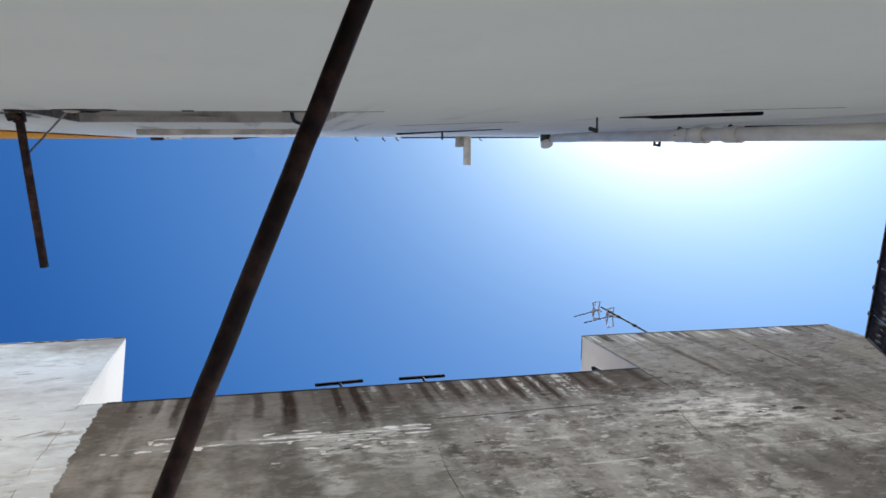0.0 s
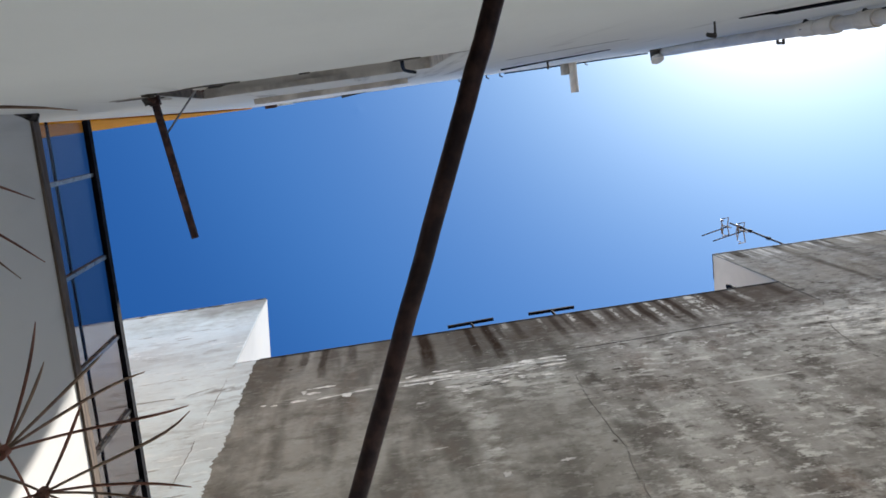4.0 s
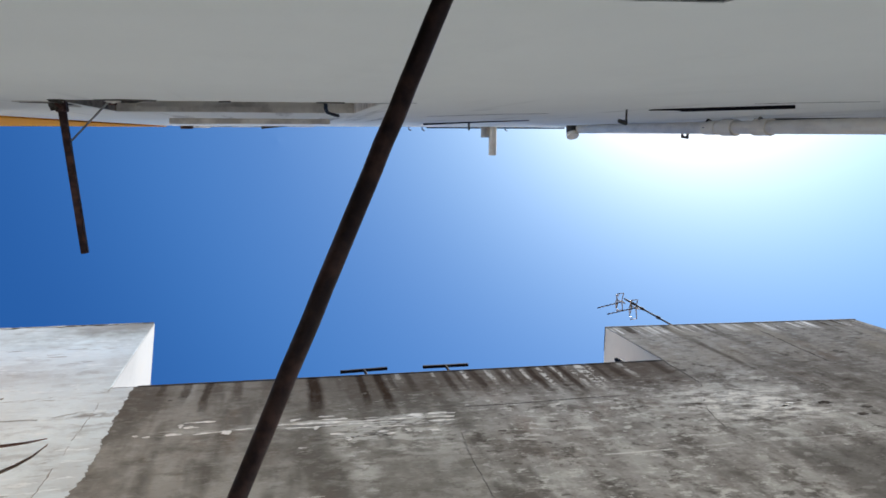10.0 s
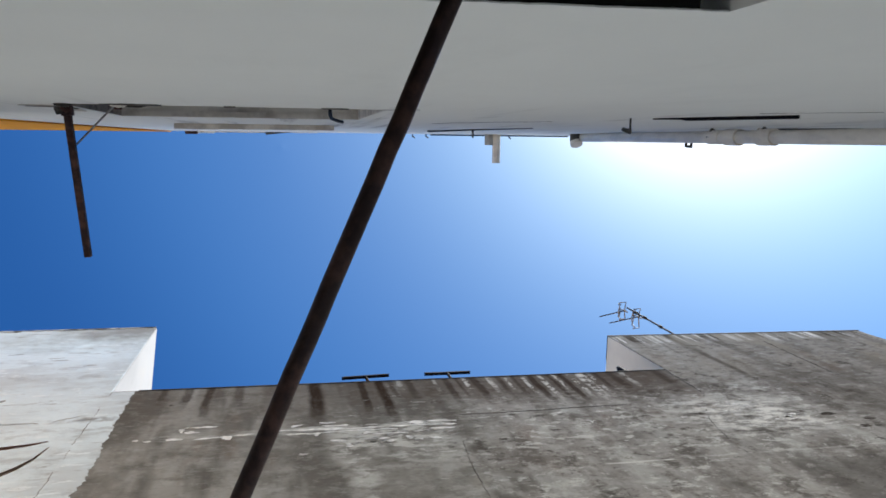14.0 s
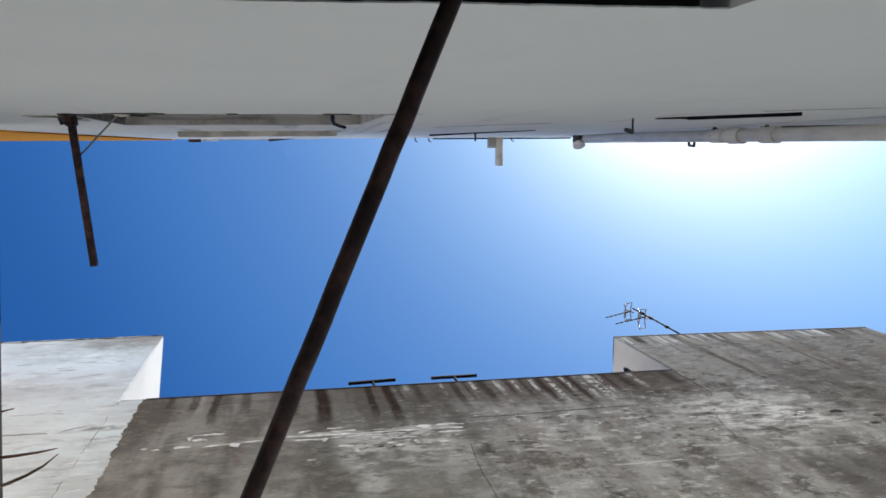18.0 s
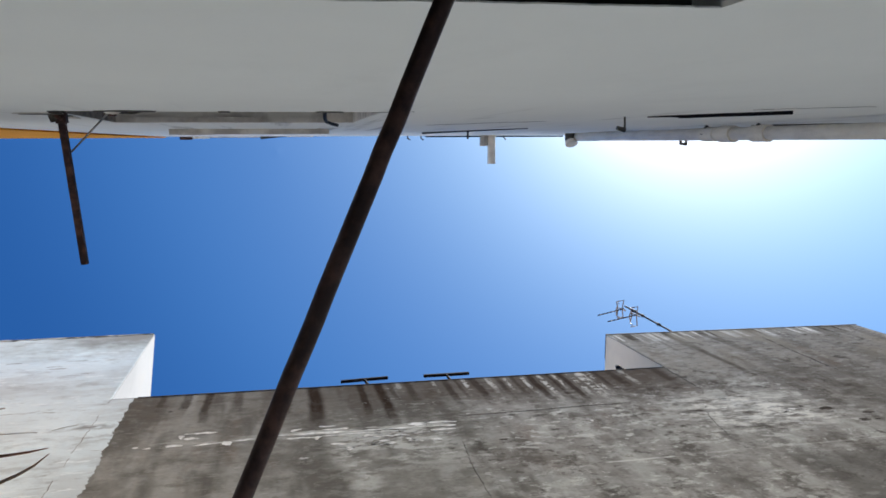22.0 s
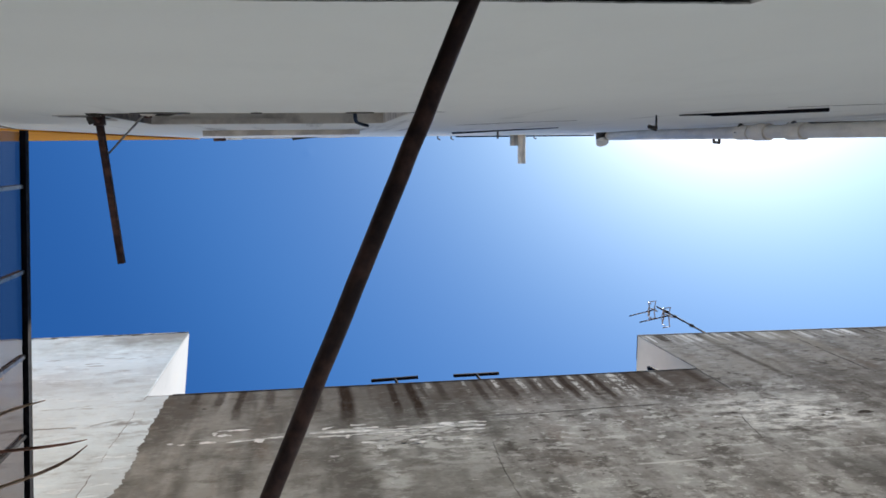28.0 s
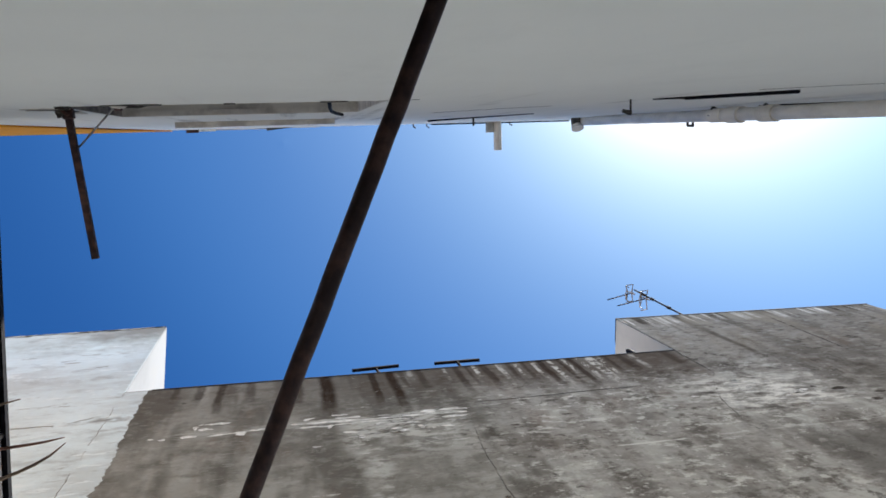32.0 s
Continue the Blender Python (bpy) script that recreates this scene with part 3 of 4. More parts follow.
def holed(xs, zs, holes, y0, y1):
    """A wall on the grid xs by zs from y0 to y1; holes are boxes (x0, x1, z0, z1) that go through it."""
    bm = bmesh.new()
    vs = {}

    def v(i, j, k):
        if (i, j, k) not in vs:
            vs[i, j, k] = bm.verts.new((xs[i], (y0, y1)[k], zs[j]))
        return vs[i, j, k]

    def solid(i, j):
        if not (0 <= i < len(xs) - 1 and 0 <= j < len(zs) - 1):
            return False
        x, z = (xs[i] + xs[i + 1]) / 2, (zs[j] + zs[j + 1]) / 2
        return not any(a < x < b and c < z < d for a, b, c, d in holes)

    for i in range(len(xs) - 1):
        for j in range(len(zs) - 1):
            if not solid(i, j):
                continue
            for k in (0, 1):
                bm.faces.new((v(i, j, k), v(i + 1, j, k), v(i + 1, j + 1, k), v(i, j + 1, k)))
            for di, dj, p, q in ((-1, 0, (i, j), (i, j + 1)), (1, 0, (i + 1, j), (i + 1, j + 1)), (0, -1, (i, j), (i + 1, j)), (0, 1, (i, j + 1), (i + 1, j + 1))):
                if not solid(i + di, j + dj):
                    bm.faces.new((v(*p, 0), v(*q, 0), v(*q, 1), v(*p, 1)))
    return bm


rng = random.Random(7)
Z = CAM_Z
YG = 2.2645                                    # face of the cement-rendered house
WM = pose(0, -0.17, 0, 0, 0, -math.degrees(math.atan(0.0165)))   # frame of the white house's face: x along it, -y into it


def on_white(x, z, out=0.0):
    """A point on the white house's face, out metres proud of it."""
    return WM @ Vector((x, out, z))


# ---- ground ----
bm = bmesh.new()
bmesh.ops.create_grid(bm, x_segments=2, y_segments=2, size=600)
bm.transform(Matrix.Translation((0, 0, -0.03)))
tagged(part("ground", bm, GROUND), "dry bare earth round the houses", "ground", kind="structure")
tagged(part("floor", block((-1.44, -0.3, -0.028), (9.2, YG, 0.0)), FLOOR), "unseen tiled patio floor between two houses, toned cool for bounced light", "floor", kind="structure")

# ---- the white house ----
TOPW = Z + 8.7
DOOR = (-1.15, 0.535, 0.0, Z + 0.96)
WIN_LOW = (-0.905, 0.46, Z + 3.33, Z + 4.60)
WIN_UP = (-0.74, 0.36, Z + 5.84, Z + 7.3)
xs = [-9, DOOR[0], WIN_LOW[0], WIN_UP[0], WIN_UP[1], WIN_LOW[1], DOOR[1], 3, 6, 12]
zs = [0, DOOR[3], WIN_LOW[2], WIN_LOW[3], WIN_UP[2], WIN_UP[3], TOPW]
ob = part("wall_north", holed(xs, zs, (DOOR, WIN_LOW, WIN_UP), 0, -0.3), WHITE)
ob.matrix_world = WM
tagged(ob, "tall white lime-rendered house wall, faintly stained", "wall", kind="structure")
ob = part("wall_back", joined(block((-9, -6, 0), (12, -5.7, TOPW)), block((-9, -5.7, 0), (-8.7, -0.3, TOPW)), block((11.7, -5.7, 0), (12, -0.3, TOPW))), INSIDE)
ob.matrix_world = WM
tagged(ob, "plain rear and side walls of the white house", "wall", kind="structure")
for i, (z0, z1, mat) in enumerate(((Z + 2.4, Z + 2.65, INSIDE), (Z + 5.1, Z + 5.35, INSIDE), (TOPW - 0.7, TOPW - 0.45, ROOFM))):
    ob = part("ceiling" if i < 2 else "roof", block((-8.7, -5.7, z0), (11.7, -0.3, z1)), mat)
    ob.matrix_world = WM
    tagged(ob, "plain floor slab inside the white house" if i < 2 else "flat roof of the white house", "ceiling" if i < 2 else "roof", kind="structure")
ob = part("floor", block((-8.7, -5.7, -0.028), (11.7, -0.3, 0.01)), FLOOR)
ob.matrix_world = WM
tagged(ob, "dim tiled floor inside the white house", "floor", kind="structure")

# plaster over the doorway, with a chipped, slightly sloping edge, and the near-black board behind it
n = 260
lower = []
for i in range(n + 1):
    x = DOOR[0] + (DOOR[1] - DOOR[0]) * i / n
    chip = 0.006 * noise.noise((x * 7, 1.3, 0)) + 0.005 * noise.noise((x * 31, 4.1, 0)) + 0.003 * noise.noise((x * 90, 2.1, 0)) + 0.02 * max(0.0, noise.noise((x * 3.1, 9.1, 0)) - 0.35)
    lower.append((x, Z + 0.882 - 0.074 * x + chip))
ob = part("lintel", band(lower, [(x, DOOR[3] - 0.00005) for x, _ in lower], 0.0, -0.0022), WHITE)
ob.matrix_world = WM
tagged(ob, "white plaster with a chipped edge over the doorway", "lintel", kind="structure")
# board coloured near black in place of the dimness inside the doorway
ob = part("lintel", block((DOOR[0], -0.28, DOOR[3] - 0.05), (DOOR[1], -0.006, DOOR[3] - 0.001)), JAMB)
ob.matrix_world = WM
tagged(ob, "near-black board behind the plaster, standing for the dim doorway", "lintel", kind="structure")


def lump(centre, size, seed):
    """A rough lump of mortar."""
    bm = bmesh.new()
    bmesh.ops.create_icosphere(bm, subdivisions=3, radius=1.0)
    for v in bm.verts:
        v.co *= 1 + 0.45 * noise.noise(v.co * 1.8 + Vector((seed, 0, 0))) + 0.15 * noise.noise(v.co * 5 + Vector((0, seed, 0)))
        v.co = Vector((v.co.x * size[0], v.co.y * size[1], v.co.z * size[2])) + Vector(centre)
    return bm


def house_window(name, box, side, label):
    x0, x1, z0, z1 = box
    w = empty(name, label=label, category="window", kind="structure")
    w.matrix_world = WM
    t, d0, d1 = 0.05, -0.16, -0.22
    part("window_frame", block((x0, d1, z0), (x0 + t, d0, z1), 0.004), ALU, w)
    part("window_frame", block((x1 - t, d1, z0), (x1, d0, z1), 0.004), ALU, w)
    part("window_frame", block((x0 + t, d1, z0), (x1 - t, d0, z0 + t), 0.004), ALU, w)
    part("window_frame", block((x0 + t, d1, z1 - t), (x1 - t, d0, z1), 0.004), ALU, w)
    xm = (x0 + x1) / 2
    part("mullion", block((xm - 0.03, d1 + 0.005, z0 + t), (xm + 0.03, d0 + 0.005, z1 - t), 0.004), ALU, w)
    for a, b in ((x0 + t, xm - 0.03), (xm + 0.03, x1 - t)):
        part("pane", block((a, -0.195, z0 + t), (b, -0.189, z1 - t)), PANE, w)
    part("reveal", block((x0 + 0.001, -0.155, z1 - 0.012), (x1 - 0.001, -0.002, z1 - 0.002)), BARE, w, "bare grey cement soffit")
    # this side's colour is darkened and warmed to offset bluish sky light on it
    part("reveal", block((x0 + 0.001, -0.155, z0 + 0.001), (x0 + 0.006, -0.003, z1 - 0.013)), side, w, "roughly plastered side of the recess, toned against the sky light")
    part("reveal", block((x1 - 0.006, -0.155, z0 + 0.001), (x1 - 0.001, -0.003, z1 - 0.013)), BARE, w)
    return w


def ragged_rim(box, seed):
    """Uneven plaster lip along the lower edge of a window's soffit."""
    x0, x1, z1 = box[0], box[1], box[3]
    low, high = [], []
    for i in range(61):
        x = x0 + 0.004 + (x1 - x0 - 0.008) * i / 60
        low.append((x, z1 - 0.012 - 0.022 * max(0.0, noise.noise((x * 5, seed, 0))) - 0.010 * abs(noise.noise((x * 23, seed, 1)))))
        high.append((x, z1 - 0.0125))
    return band(low, [(x, max(z, q[1] + 0.0005)) for (x, z), q in zip(high, low)], -0.004, -0.034)


house_window("window_1", WIN_LOW, DARKENED, "recessed lower window with a bare cement soffit")
house_window("window_2", WIN_UP, DULL, "recessed upper window with a bare cement soffit")

part("plaster_lip", ragged_rim(WIN_LOW, 3.3), BARE, bpy.data.objects["window_1"], "uneven bare cement lip")

# the upper window's cement sill juts out of the wall, chipped along its edge
low, high = [], []
for i in range(91):
    x = -0.778 + 1.170 * i / 90
    low.append((x, 0.001))
    high.append((x, 0.0405 - 0.004 * x + 0.003 * noise.noise((x * 6, 2.5, 0)) - 0.004 * abs(noise.noise((x * 25, 7.5, 0)))))
bm = band(low, high, Z + 5.80, Z + 5.845)
bm.transform(Matrix(((1, 0, 0, 0), (0, 0, 1, 0), (0, 1, 0, 0), (0, 0, 0, 1))))
bmesh.ops.recalc_face_normals(bm, faces=bm.faces[:])
part("window_sill", bm, BARE, bpy.data.objects["window_2"], "jutting grey cement sill with a chipped edge")

# orange neighbour, flush with the white house
ob = part("wall_orange", prism([(-9, 1.5), (-2.45, 1.5), (-1.81, Z + 5.4), (-1.51, Z + 7.4), (-1.2, TOPW - 0.004), (-9, TOPW - 0.004)], 0.012, -0.28), ORANGE)
ob.matrix_world = WM
tagged(ob, "bright orange painted wall beside the white house", "wall", kind="structure")

# ---- the cement-rendered house ----
ZL = Z + 2.6                                   # below this the unseen wall is made pale to bounce light, above it is bare
ob = part("wall_south_upper", joined(
    prism([(-1.535, ZL), (4.022, ZL), (4.022, Z + 6.985), (-1.535, Z + 7.02)], YG, YG + 0.3),
    prism([(4.022, ZL), (7.6, ZL), (7.6, Z + 8.336), (4.022, Z + 8.448)], YG, YG + 0.3),
    prism([(7.6, ZL), (12, ZL), (12, Z + 7.3), (7.6, Z + 7.3)], YG, YG + 0.3)), GREY)
tagged(ob, "weathered grey cement-rendered house wall with rain streaks", "wall", kind="structure")
# added pale lower wall, out of view, brightens the white house by its bounce
tagged(part("wall_south_lower", block((-1.535, YG, 0), (12, YG + 0.3, ZL)), BOUNCE), "unseen ground storey of the rendered house, made pale to bounce light", "wall", kind="structure")


def skewed(bm):
    """The tower's flank runs back a little towards the west."""
    for v in bm.verts:
        v.co.x -= 0.105 * (v.co.y - YG)
    return bm


ob = part("wall_tower", skewed(prism([(-9, 0), (-1.537, 0), (-1.537, Z + 9.513), (-9, Z + 9.35)], YG, YG + 4)), WORN)
tagged(ob, "worn whitewashed tower of the neighbouring house", "wall", kind="structure")
part("tower_side", skewed(block((-1.535, YG + 0.01, Z + 6.6), (-1.529, YG + 3.98, Z + 9.505))), FLANK, ob, "fresh white sunlit side")
ob = part("wall_stairhead", prism([(4.022, Z + 6.4), (7.6, Z + 6.4), (7.6, Z + 8.33), (4.022, Z + 8.44)], YG + 0.3, YG + 4), GREY)
tagged(ob, "grey stairhead standing on the roof of the rendered house", "wall", kind="structure")
part("stairhead_side", block((4.012, YG + 0.006, Z + 6.42), (4.018, YG + 3.98, Z + 8.435)), SIDE, ob, "pale painted side")
tagged(part("roof", block((-1.535, YG + 0.3, Z + 6.3), (12, YG + 6, Z + 6.5)), ROOFM), "flat screed roof of the rendered house", "roof", kind="structure")
tagged(part("wall_back", block((-9, YG + 6, 0), (12, YG + 6.3, Z + 7.0)), GREY), "rear wall of the rendered house", "wall", kind="structure")


def coping(name, a, b, drop, label):
    """A thin uneven coping along a parapet's top, from a to b in x and z."""
    n = max(6, int((b[0] - a[0]) / 0.16))
    up, low = [], []
    for i in range(n + 1):
        x = a[0] + (b[0] - a[0]) * i / n
        z = a[1] + (b[1] - a[1]) * i / n
        up.append((x, z + 0.004 + 0.004 * noise.noise((x * 4, z, 3))))
        low.append((x, z - 0.4 * drop * (1 + 0.7 * noise.noise((x * 6, z, 8)))))
    tagged(part(name, band(low, up, YG - 0.006, YG + 0.31), COPING), label, "coping", kind="structure")


coping("trim", (-1.30, Z + 7.018), (4.012, Z + 6.986), 0.010, "thin dark mossy coping on the parapet")
coping("trim", (4.012, Z + 8.45), (7.61, Z + 8.338), 0.05, "thin dark mossy coping on the stairhead")
coping("trim", (7.61, Z + 7.30), (12, Z + 7.30), 0.02, "thin dark mossy coping on the lower parapet")
up, low = [], []
for i in range(150):
    x = -9 + 7.46 * i / 149
    z = Z + 9.352 + 0.163 * i / 149
    up.append((x, z + 0.018 + 0.010 * noise.noise((x * 5, 2.2, 3))))
    low.append((x, z - 0.012 + 0.05 * noise.noise((x * 7, 4.4, 1)) - 0.03 * noise.noise((x * 23, 1.4, 1))))
tagged(part("trim", skewed(band([(x, min(z, q[1] - 0.004)) for (x, z), q in zip(low, up)], up, YG - 0.006, YG + 3.9)), TOPS), "thin grimy worn coping on the whitewashed tower", "coping", kind="structure")

# whitewash that laps over the joint on to the grey wall, with a ragged edge
edge = []
for i in range(280):
    z = Z + 7.0 - i * (Z + 7.0 - ZL) / 279
    edge.append((-1.325 + 0.035 * noise.noise((0.4, z * 1.7, 2)) + 0.022 * noise.noise((1.4, z * 5.5, 2)) + 0.022 * noise.noise((2.2, z * 19, 2)) + 0.02 * noise.noise((3.1, z * 43, 2)), z))
bm = bmesh.new()
rows = [[bm.verts.new((x, y, z)) for x, y in ((-1.60 - 0.3 * (ex + 1.325), YG - 0.0003), (-1.60 - 0.3 * (ex + 1.325), YG - 0.0008), (ex, YG - 0.002), (ex, YG + 0.001))] for ex, z in edge]
for u, v in zip(rows, rows[1:]):
    for j in range(4):
        bm.faces.new((u[j], u[(j + 1) % 4], v[(j + 1) % 4], v[j]))
part("whitewash", bm, WORN, bpy.data.objects["wall_south_upper"], "ragged overlapping whitewash")


def crack(points, width, parent, seed, y=YG - 0.0015, gaps=0.0, mat=None):
    """A ragged dark crack along points in x and z."""
    r = random.Random(seed)
    pts = [Vector((a, b)) for a, b in points]
    line = []
    for p, q in zip(pts, pts[1:]):
        steps = max(2, int((q - p).length / 0.05))
        line += [p.lerp(q, i / steps) for i in range(steps)]
    line.append(pts[-1])
    bm = bmesh.new()
    rows = []
    for i, p in enumerate(line):
        way = (line[min(i + 1, len(line) - 1)] - line[max(i - 1, 0)]).normalized()
        side = Vector((-way.y, way.x))
        p = p + side * r.uniform(-0.007, 0.007)
        w = width * r.uniform(0.35, 1.2) * (0.3 if i in (0, len(line) - 1) else 1)
        rows.append([bm.verts.new((p.x + s * side.x * w / 2, y, p.y + s * side.y * w / 2)) for s in (-1, 1)])
    keep = True
    for u, v in zip(rows, rows[1:]):
        if r.random() < 0.5:
            keep = r.random() >= gaps
        if keep:
            bm.faces.new((u[0], u[1], v[1], v[0]))
    bmesh.ops.delete(bm, geom=[q for q in bm.verts if not q.link_faces], context="VERTS")
    ext = bmesh.ops.extrude_face_region(bm, geom=bm.faces[:])
    bmesh.ops.translate(bm, vec=(0, 0.0012, 0), verts=[g for g in ext["geom"] if isinstance(g, bmesh.types.BMVert)])
    return part("crack", bm, mat or CRACK, parent)


south = bpy.data.objects["wall_south_upper"]
tower = bpy.data.objects["wall_tower"]
crack([(1.43, Z + 5.72), (1.39, Z + 5.42), (1.36, Z + 5.10), (1.34, Z + 4.78), (1.34, Z + 4.54), (1.33, Z + 4.40), (1.35, Z + 4.15), (1.30, Z + 3.94), (1.27, Z + 3.65), (1.22, Z + 3.2)], 0.006, south, 1, gaps=0.06, mat=DUSK)
crack([(1.50, Z + 5.98), (1.87, Z + 5.98), (2.46, Z + 6.0), (2.74, Z + 6.01), (3.08, Z + 6.01)], 0.013, south, 2, gaps=0.15)
crack([(4.02, Z + 7.02), (4.0, Z + 6.84), (3.995, Z + 6.5), (3.985, Z + 6.25)], 0.020, south, 3, gaps=0.0)
crack([(3.985, Z + 6.2), (3.80, Z + 5.9), (3.66, Z + 5.6), (3.58, Z + 5.3), (3.52, Z + 5.0), (3.55, Z + 4.75)], 0.008, south, 21, gaps=0.6, mat=DUSK)
crack([(5.90, Z + 7.98), (5.88, Z + 7.70), (5.86, Z + 7.45), (5.84, Z + 7.26), (5.82, Z + 6.9), (5.80, Z + 6.55)], 0.024, south, 4, gaps=0.08)
crack([(-1.536, Z + 7.0), (-1.54, Z + 6.4), (-1.55, Z + 5.78), (-1.55, Z + 5.2), (-1.56, Z + 4.6)], 0.005, tower, 5, y=YG - 0.0026, gaps=0.4, mat=SEAM)
crack([(-2.6, Z + 6.25), (-2.26, Z + 6.29), (-1.88, Z + 6.28), (-1.656, Z + 6.40)], 0.012, tower, 6, gaps=0.3, mat=SEAM)
crack([(-2.85, Z + 8.42), (-2.70, Z + 8.43)], 0.022, tower, 7, mat=SEAM)
crack([(-2.4, Z + 8.22), (-2.25, Z + 8.24)], 0.014, tower, 8, mat=SEAM)
crack([(-2.0, Z + 7.9), (-1.88, Z + 7.93)], 0.014, tower, 9, mat=SEAM)


def flake(x, z, w, h, seed, mat=None, tilt=0.0, name="lime_flake", proud=0.0012):
    """A thin torn flake of old lime left on the wall."""
    r = random.Random(seed)
    n = 26
    pts = []
    for k in range(n):
        a = math.tau * k / n
        q = 0.72 + 0.55 * noise.noise((math.cos(a) * 1.4 + seed, math.sin(a) * 1.4, 0)) + r.uniform(-0.17, 0.17)
        u, v = math.cos(a) * q * w / 2, math.sin(a) * q * h / 2
        pts.append((x + u - v * tilt * 0.5, z + v + u * tilt))
    bm = bmesh.new()
    ring = [bm.verts.new((px, YG - proud, pz)) for px, pz in pts]
    back = [bm.verts.new((px, YG - 0.0005, pz)) for px, pz in pts]
    mid = bm.verts.new((x, YG - proud, z))
    for k in range(n):
        bm.faces.new((ring[k], ring[(k + 1) % n], mid))
        bm.faces.new((ring[k], back[k], back[(k + 1) % n], ring[(k + 1) % n]))
    return part(name, bm, mat or LIME, south)


def strip(x0, x1, z0, z1, thick, seed):
    """A thin torn strip of old lime from x0 to x1, with frayed edges and a wandering line."""
    n = max(8, int((x1 - x0) / 0.012))
    low, high = [], []
    for i in range(n + 1):
        t = i / n
        x = x0 + (x1 - x0) * t
        mid = z0 + (z1 - z0) * t + 0.012 * noise.noise((x * 6, seed, 0)) + 0.006 * noise.noise((x * 21, seed, 2))
        w = thick * min(1.0, 9 * t + 0.15, 9 * (1 - t) + 0.15) * max(0.12, 0.62 + 0.9 * noise.noise((x * 9, seed, 5)) + 0.35 * noise.noise((x * 33, seed, 7)))
        low.append((x, mid - w * (0.5 + 0.35 * noise.noise((x * 17, seed, 9)))))
        high.append((x, mid + w * (0.5 + 0.35 * noise.noise((x * 19, seed, 4)))))
    return part("lime_flake", band(low, high, YG - 0.0014, YG - 0.0004), LIME, south)


fr = random.Random(31)
seed = 1000
# along the day joint: two long frayed strips, shorter ones over and under them, a torn hook of lime towards the west
for x0, x1, z0, z1, thick in ((-0.04, 0.52, 5.83, 5.81, 0.05), (0.50, 1.20, 5.805, 5.80, 0.030), (0.02, 0.30, 5.74, 5.74, 0.042), (0.28, 0.96, 5.745, 5.755, 0.026), (0.29, 0.43, 5.955, 5.95, 0.034),
                              (0.31, 0.53, 5.885, 5.88, 0.030), (0.06, 0.16, 5.91, 5.94, 0.05), (-0.78, -0.52, 6.0, 6.005, 0.046), (-0.77, -0.65, 5.905, 5.89, 0.05), (-0.68, -0.22, 5.745, 5.80, 0.030),
                              (-0.89, -0.76, 5.78, 5.76, 0.055), (1.19, 1.44, 5.88, 5.86, 0.045), (1.18, 1.40, 5.71, 5.70, 0.04), (0.70, 0.98, 5.66, 5.65, 0.022), (1.22, 1.42, 5.79, 5.78, 0.035), (0.36, 0.49, 5.57, 5.55, 0.06)):
    strip(x0, x1, Z + z0, Z + z1, thick, seed)
    seed += 1
for x, z, w, h in ((-0.43, 5.745, 0.11, 0.11), (-0.79, 5.95, 0.05, 0.12), (-1.11, 5.79, 0.06, 0.04), (-1.02, 5.755, 0.08, 0.035), (1.10, 5.86, 0.20, 0.11), (0.26, 5.70, 0.05, 0.06), (0.49, 5.13, 0.10, 0.05), (0.55, 4.94, 0.10, 0.08), (0.53, 4.81, 0.05, 0.05),
                   (0.14, 5.34, 0.11, 0.04), (0.56, 4.40, 0.13, 0.06), (0.57, 4.06, 0.09, 0.08), (0.96, 4.12, 0.11, 0.05), (1.42, 4.81, 0.06, 0.07), (1.50, 4.68, 0.11, 0.04)):
    flake(x, Z + z, w, h, seed, LIME if z > 5.6 else WASH)
    seed += 1
# loose flecks: below the joint, down a pale run, beside the eastern streaks, and on the flaked patch
for count, x0, x1, z0, z1, wide, high in ((34, 0.50, 1.40, 5.44, 5.72, 0.11, 0.045), (5, 2.93, 3.08, 6.05, 6.6, 0.07, 0.06),
                                          (46, 3.65, 4.75, 5.20, 5.98, 0.13, 0.05), (12, 1.55, 3.9, 4.8, 6.3, 0.08, 0.04)):
    for k in range(count):
        u, v = fr.random(), fr.random()
        if count == 46:
            u = (u + fr.random()) / 2 - (v - 0.5) * 0.25
        flake(x0 + (x1 - x0) * u, Z + z0 + (z1 - z0) * v, wide * fr.uniform(0.35, 1.3), high * fr.uniform(0.3, 1.1), seed, LIME if fr.random() < 0.35 else WASH, tilt=fr.uniform(-0.25, 0.25))
        seed += 1
for x, z, w, h in ((4.82, 5.52, 0.24, 0.10), (4.94, 5.21, 0.14, 0.08), (5.11, 5.36, 0.14, 0.07), (-0.96, 6.57, 0.06, 0.05), (5.05, 5.20, 0.08, 0.05), (-0.84, 6.66, 0.06, 0.10), (4.62, 5.62, 0.12, 0.05), (3.62, 5.70, 0.16, 0.05), (1.31, 4.25, 0.05, 0.05), (2.2, 5.52, 0.12, 0.04), (1.72, 5.40, 0.09, 0.04)):
    flake(x, Z + z, w, h, seed, SPALL, name="spall", proud=0.001)
    seed += 1


# ---- end of the patio: white wall with a glazed screen on it ----
EM = pose(-1.49, 0, 0, 0, 0, 1.15)              # x out of the wall, y along it


def prism_yz(outline, x0, x1, m):
    """An outline in y and z, made solid between x0 and x1, placed by m."""
    bm = prism(outline, -x0, -x1)
    bm.transform(m @ pose(0, 0, 0, 0, 0, 90))
    return bm


def sill_z(y):
    return Z + 3.585 - 0.08 * y


def rail_z(y):
    return Z + 4.352 - 0.09 * y


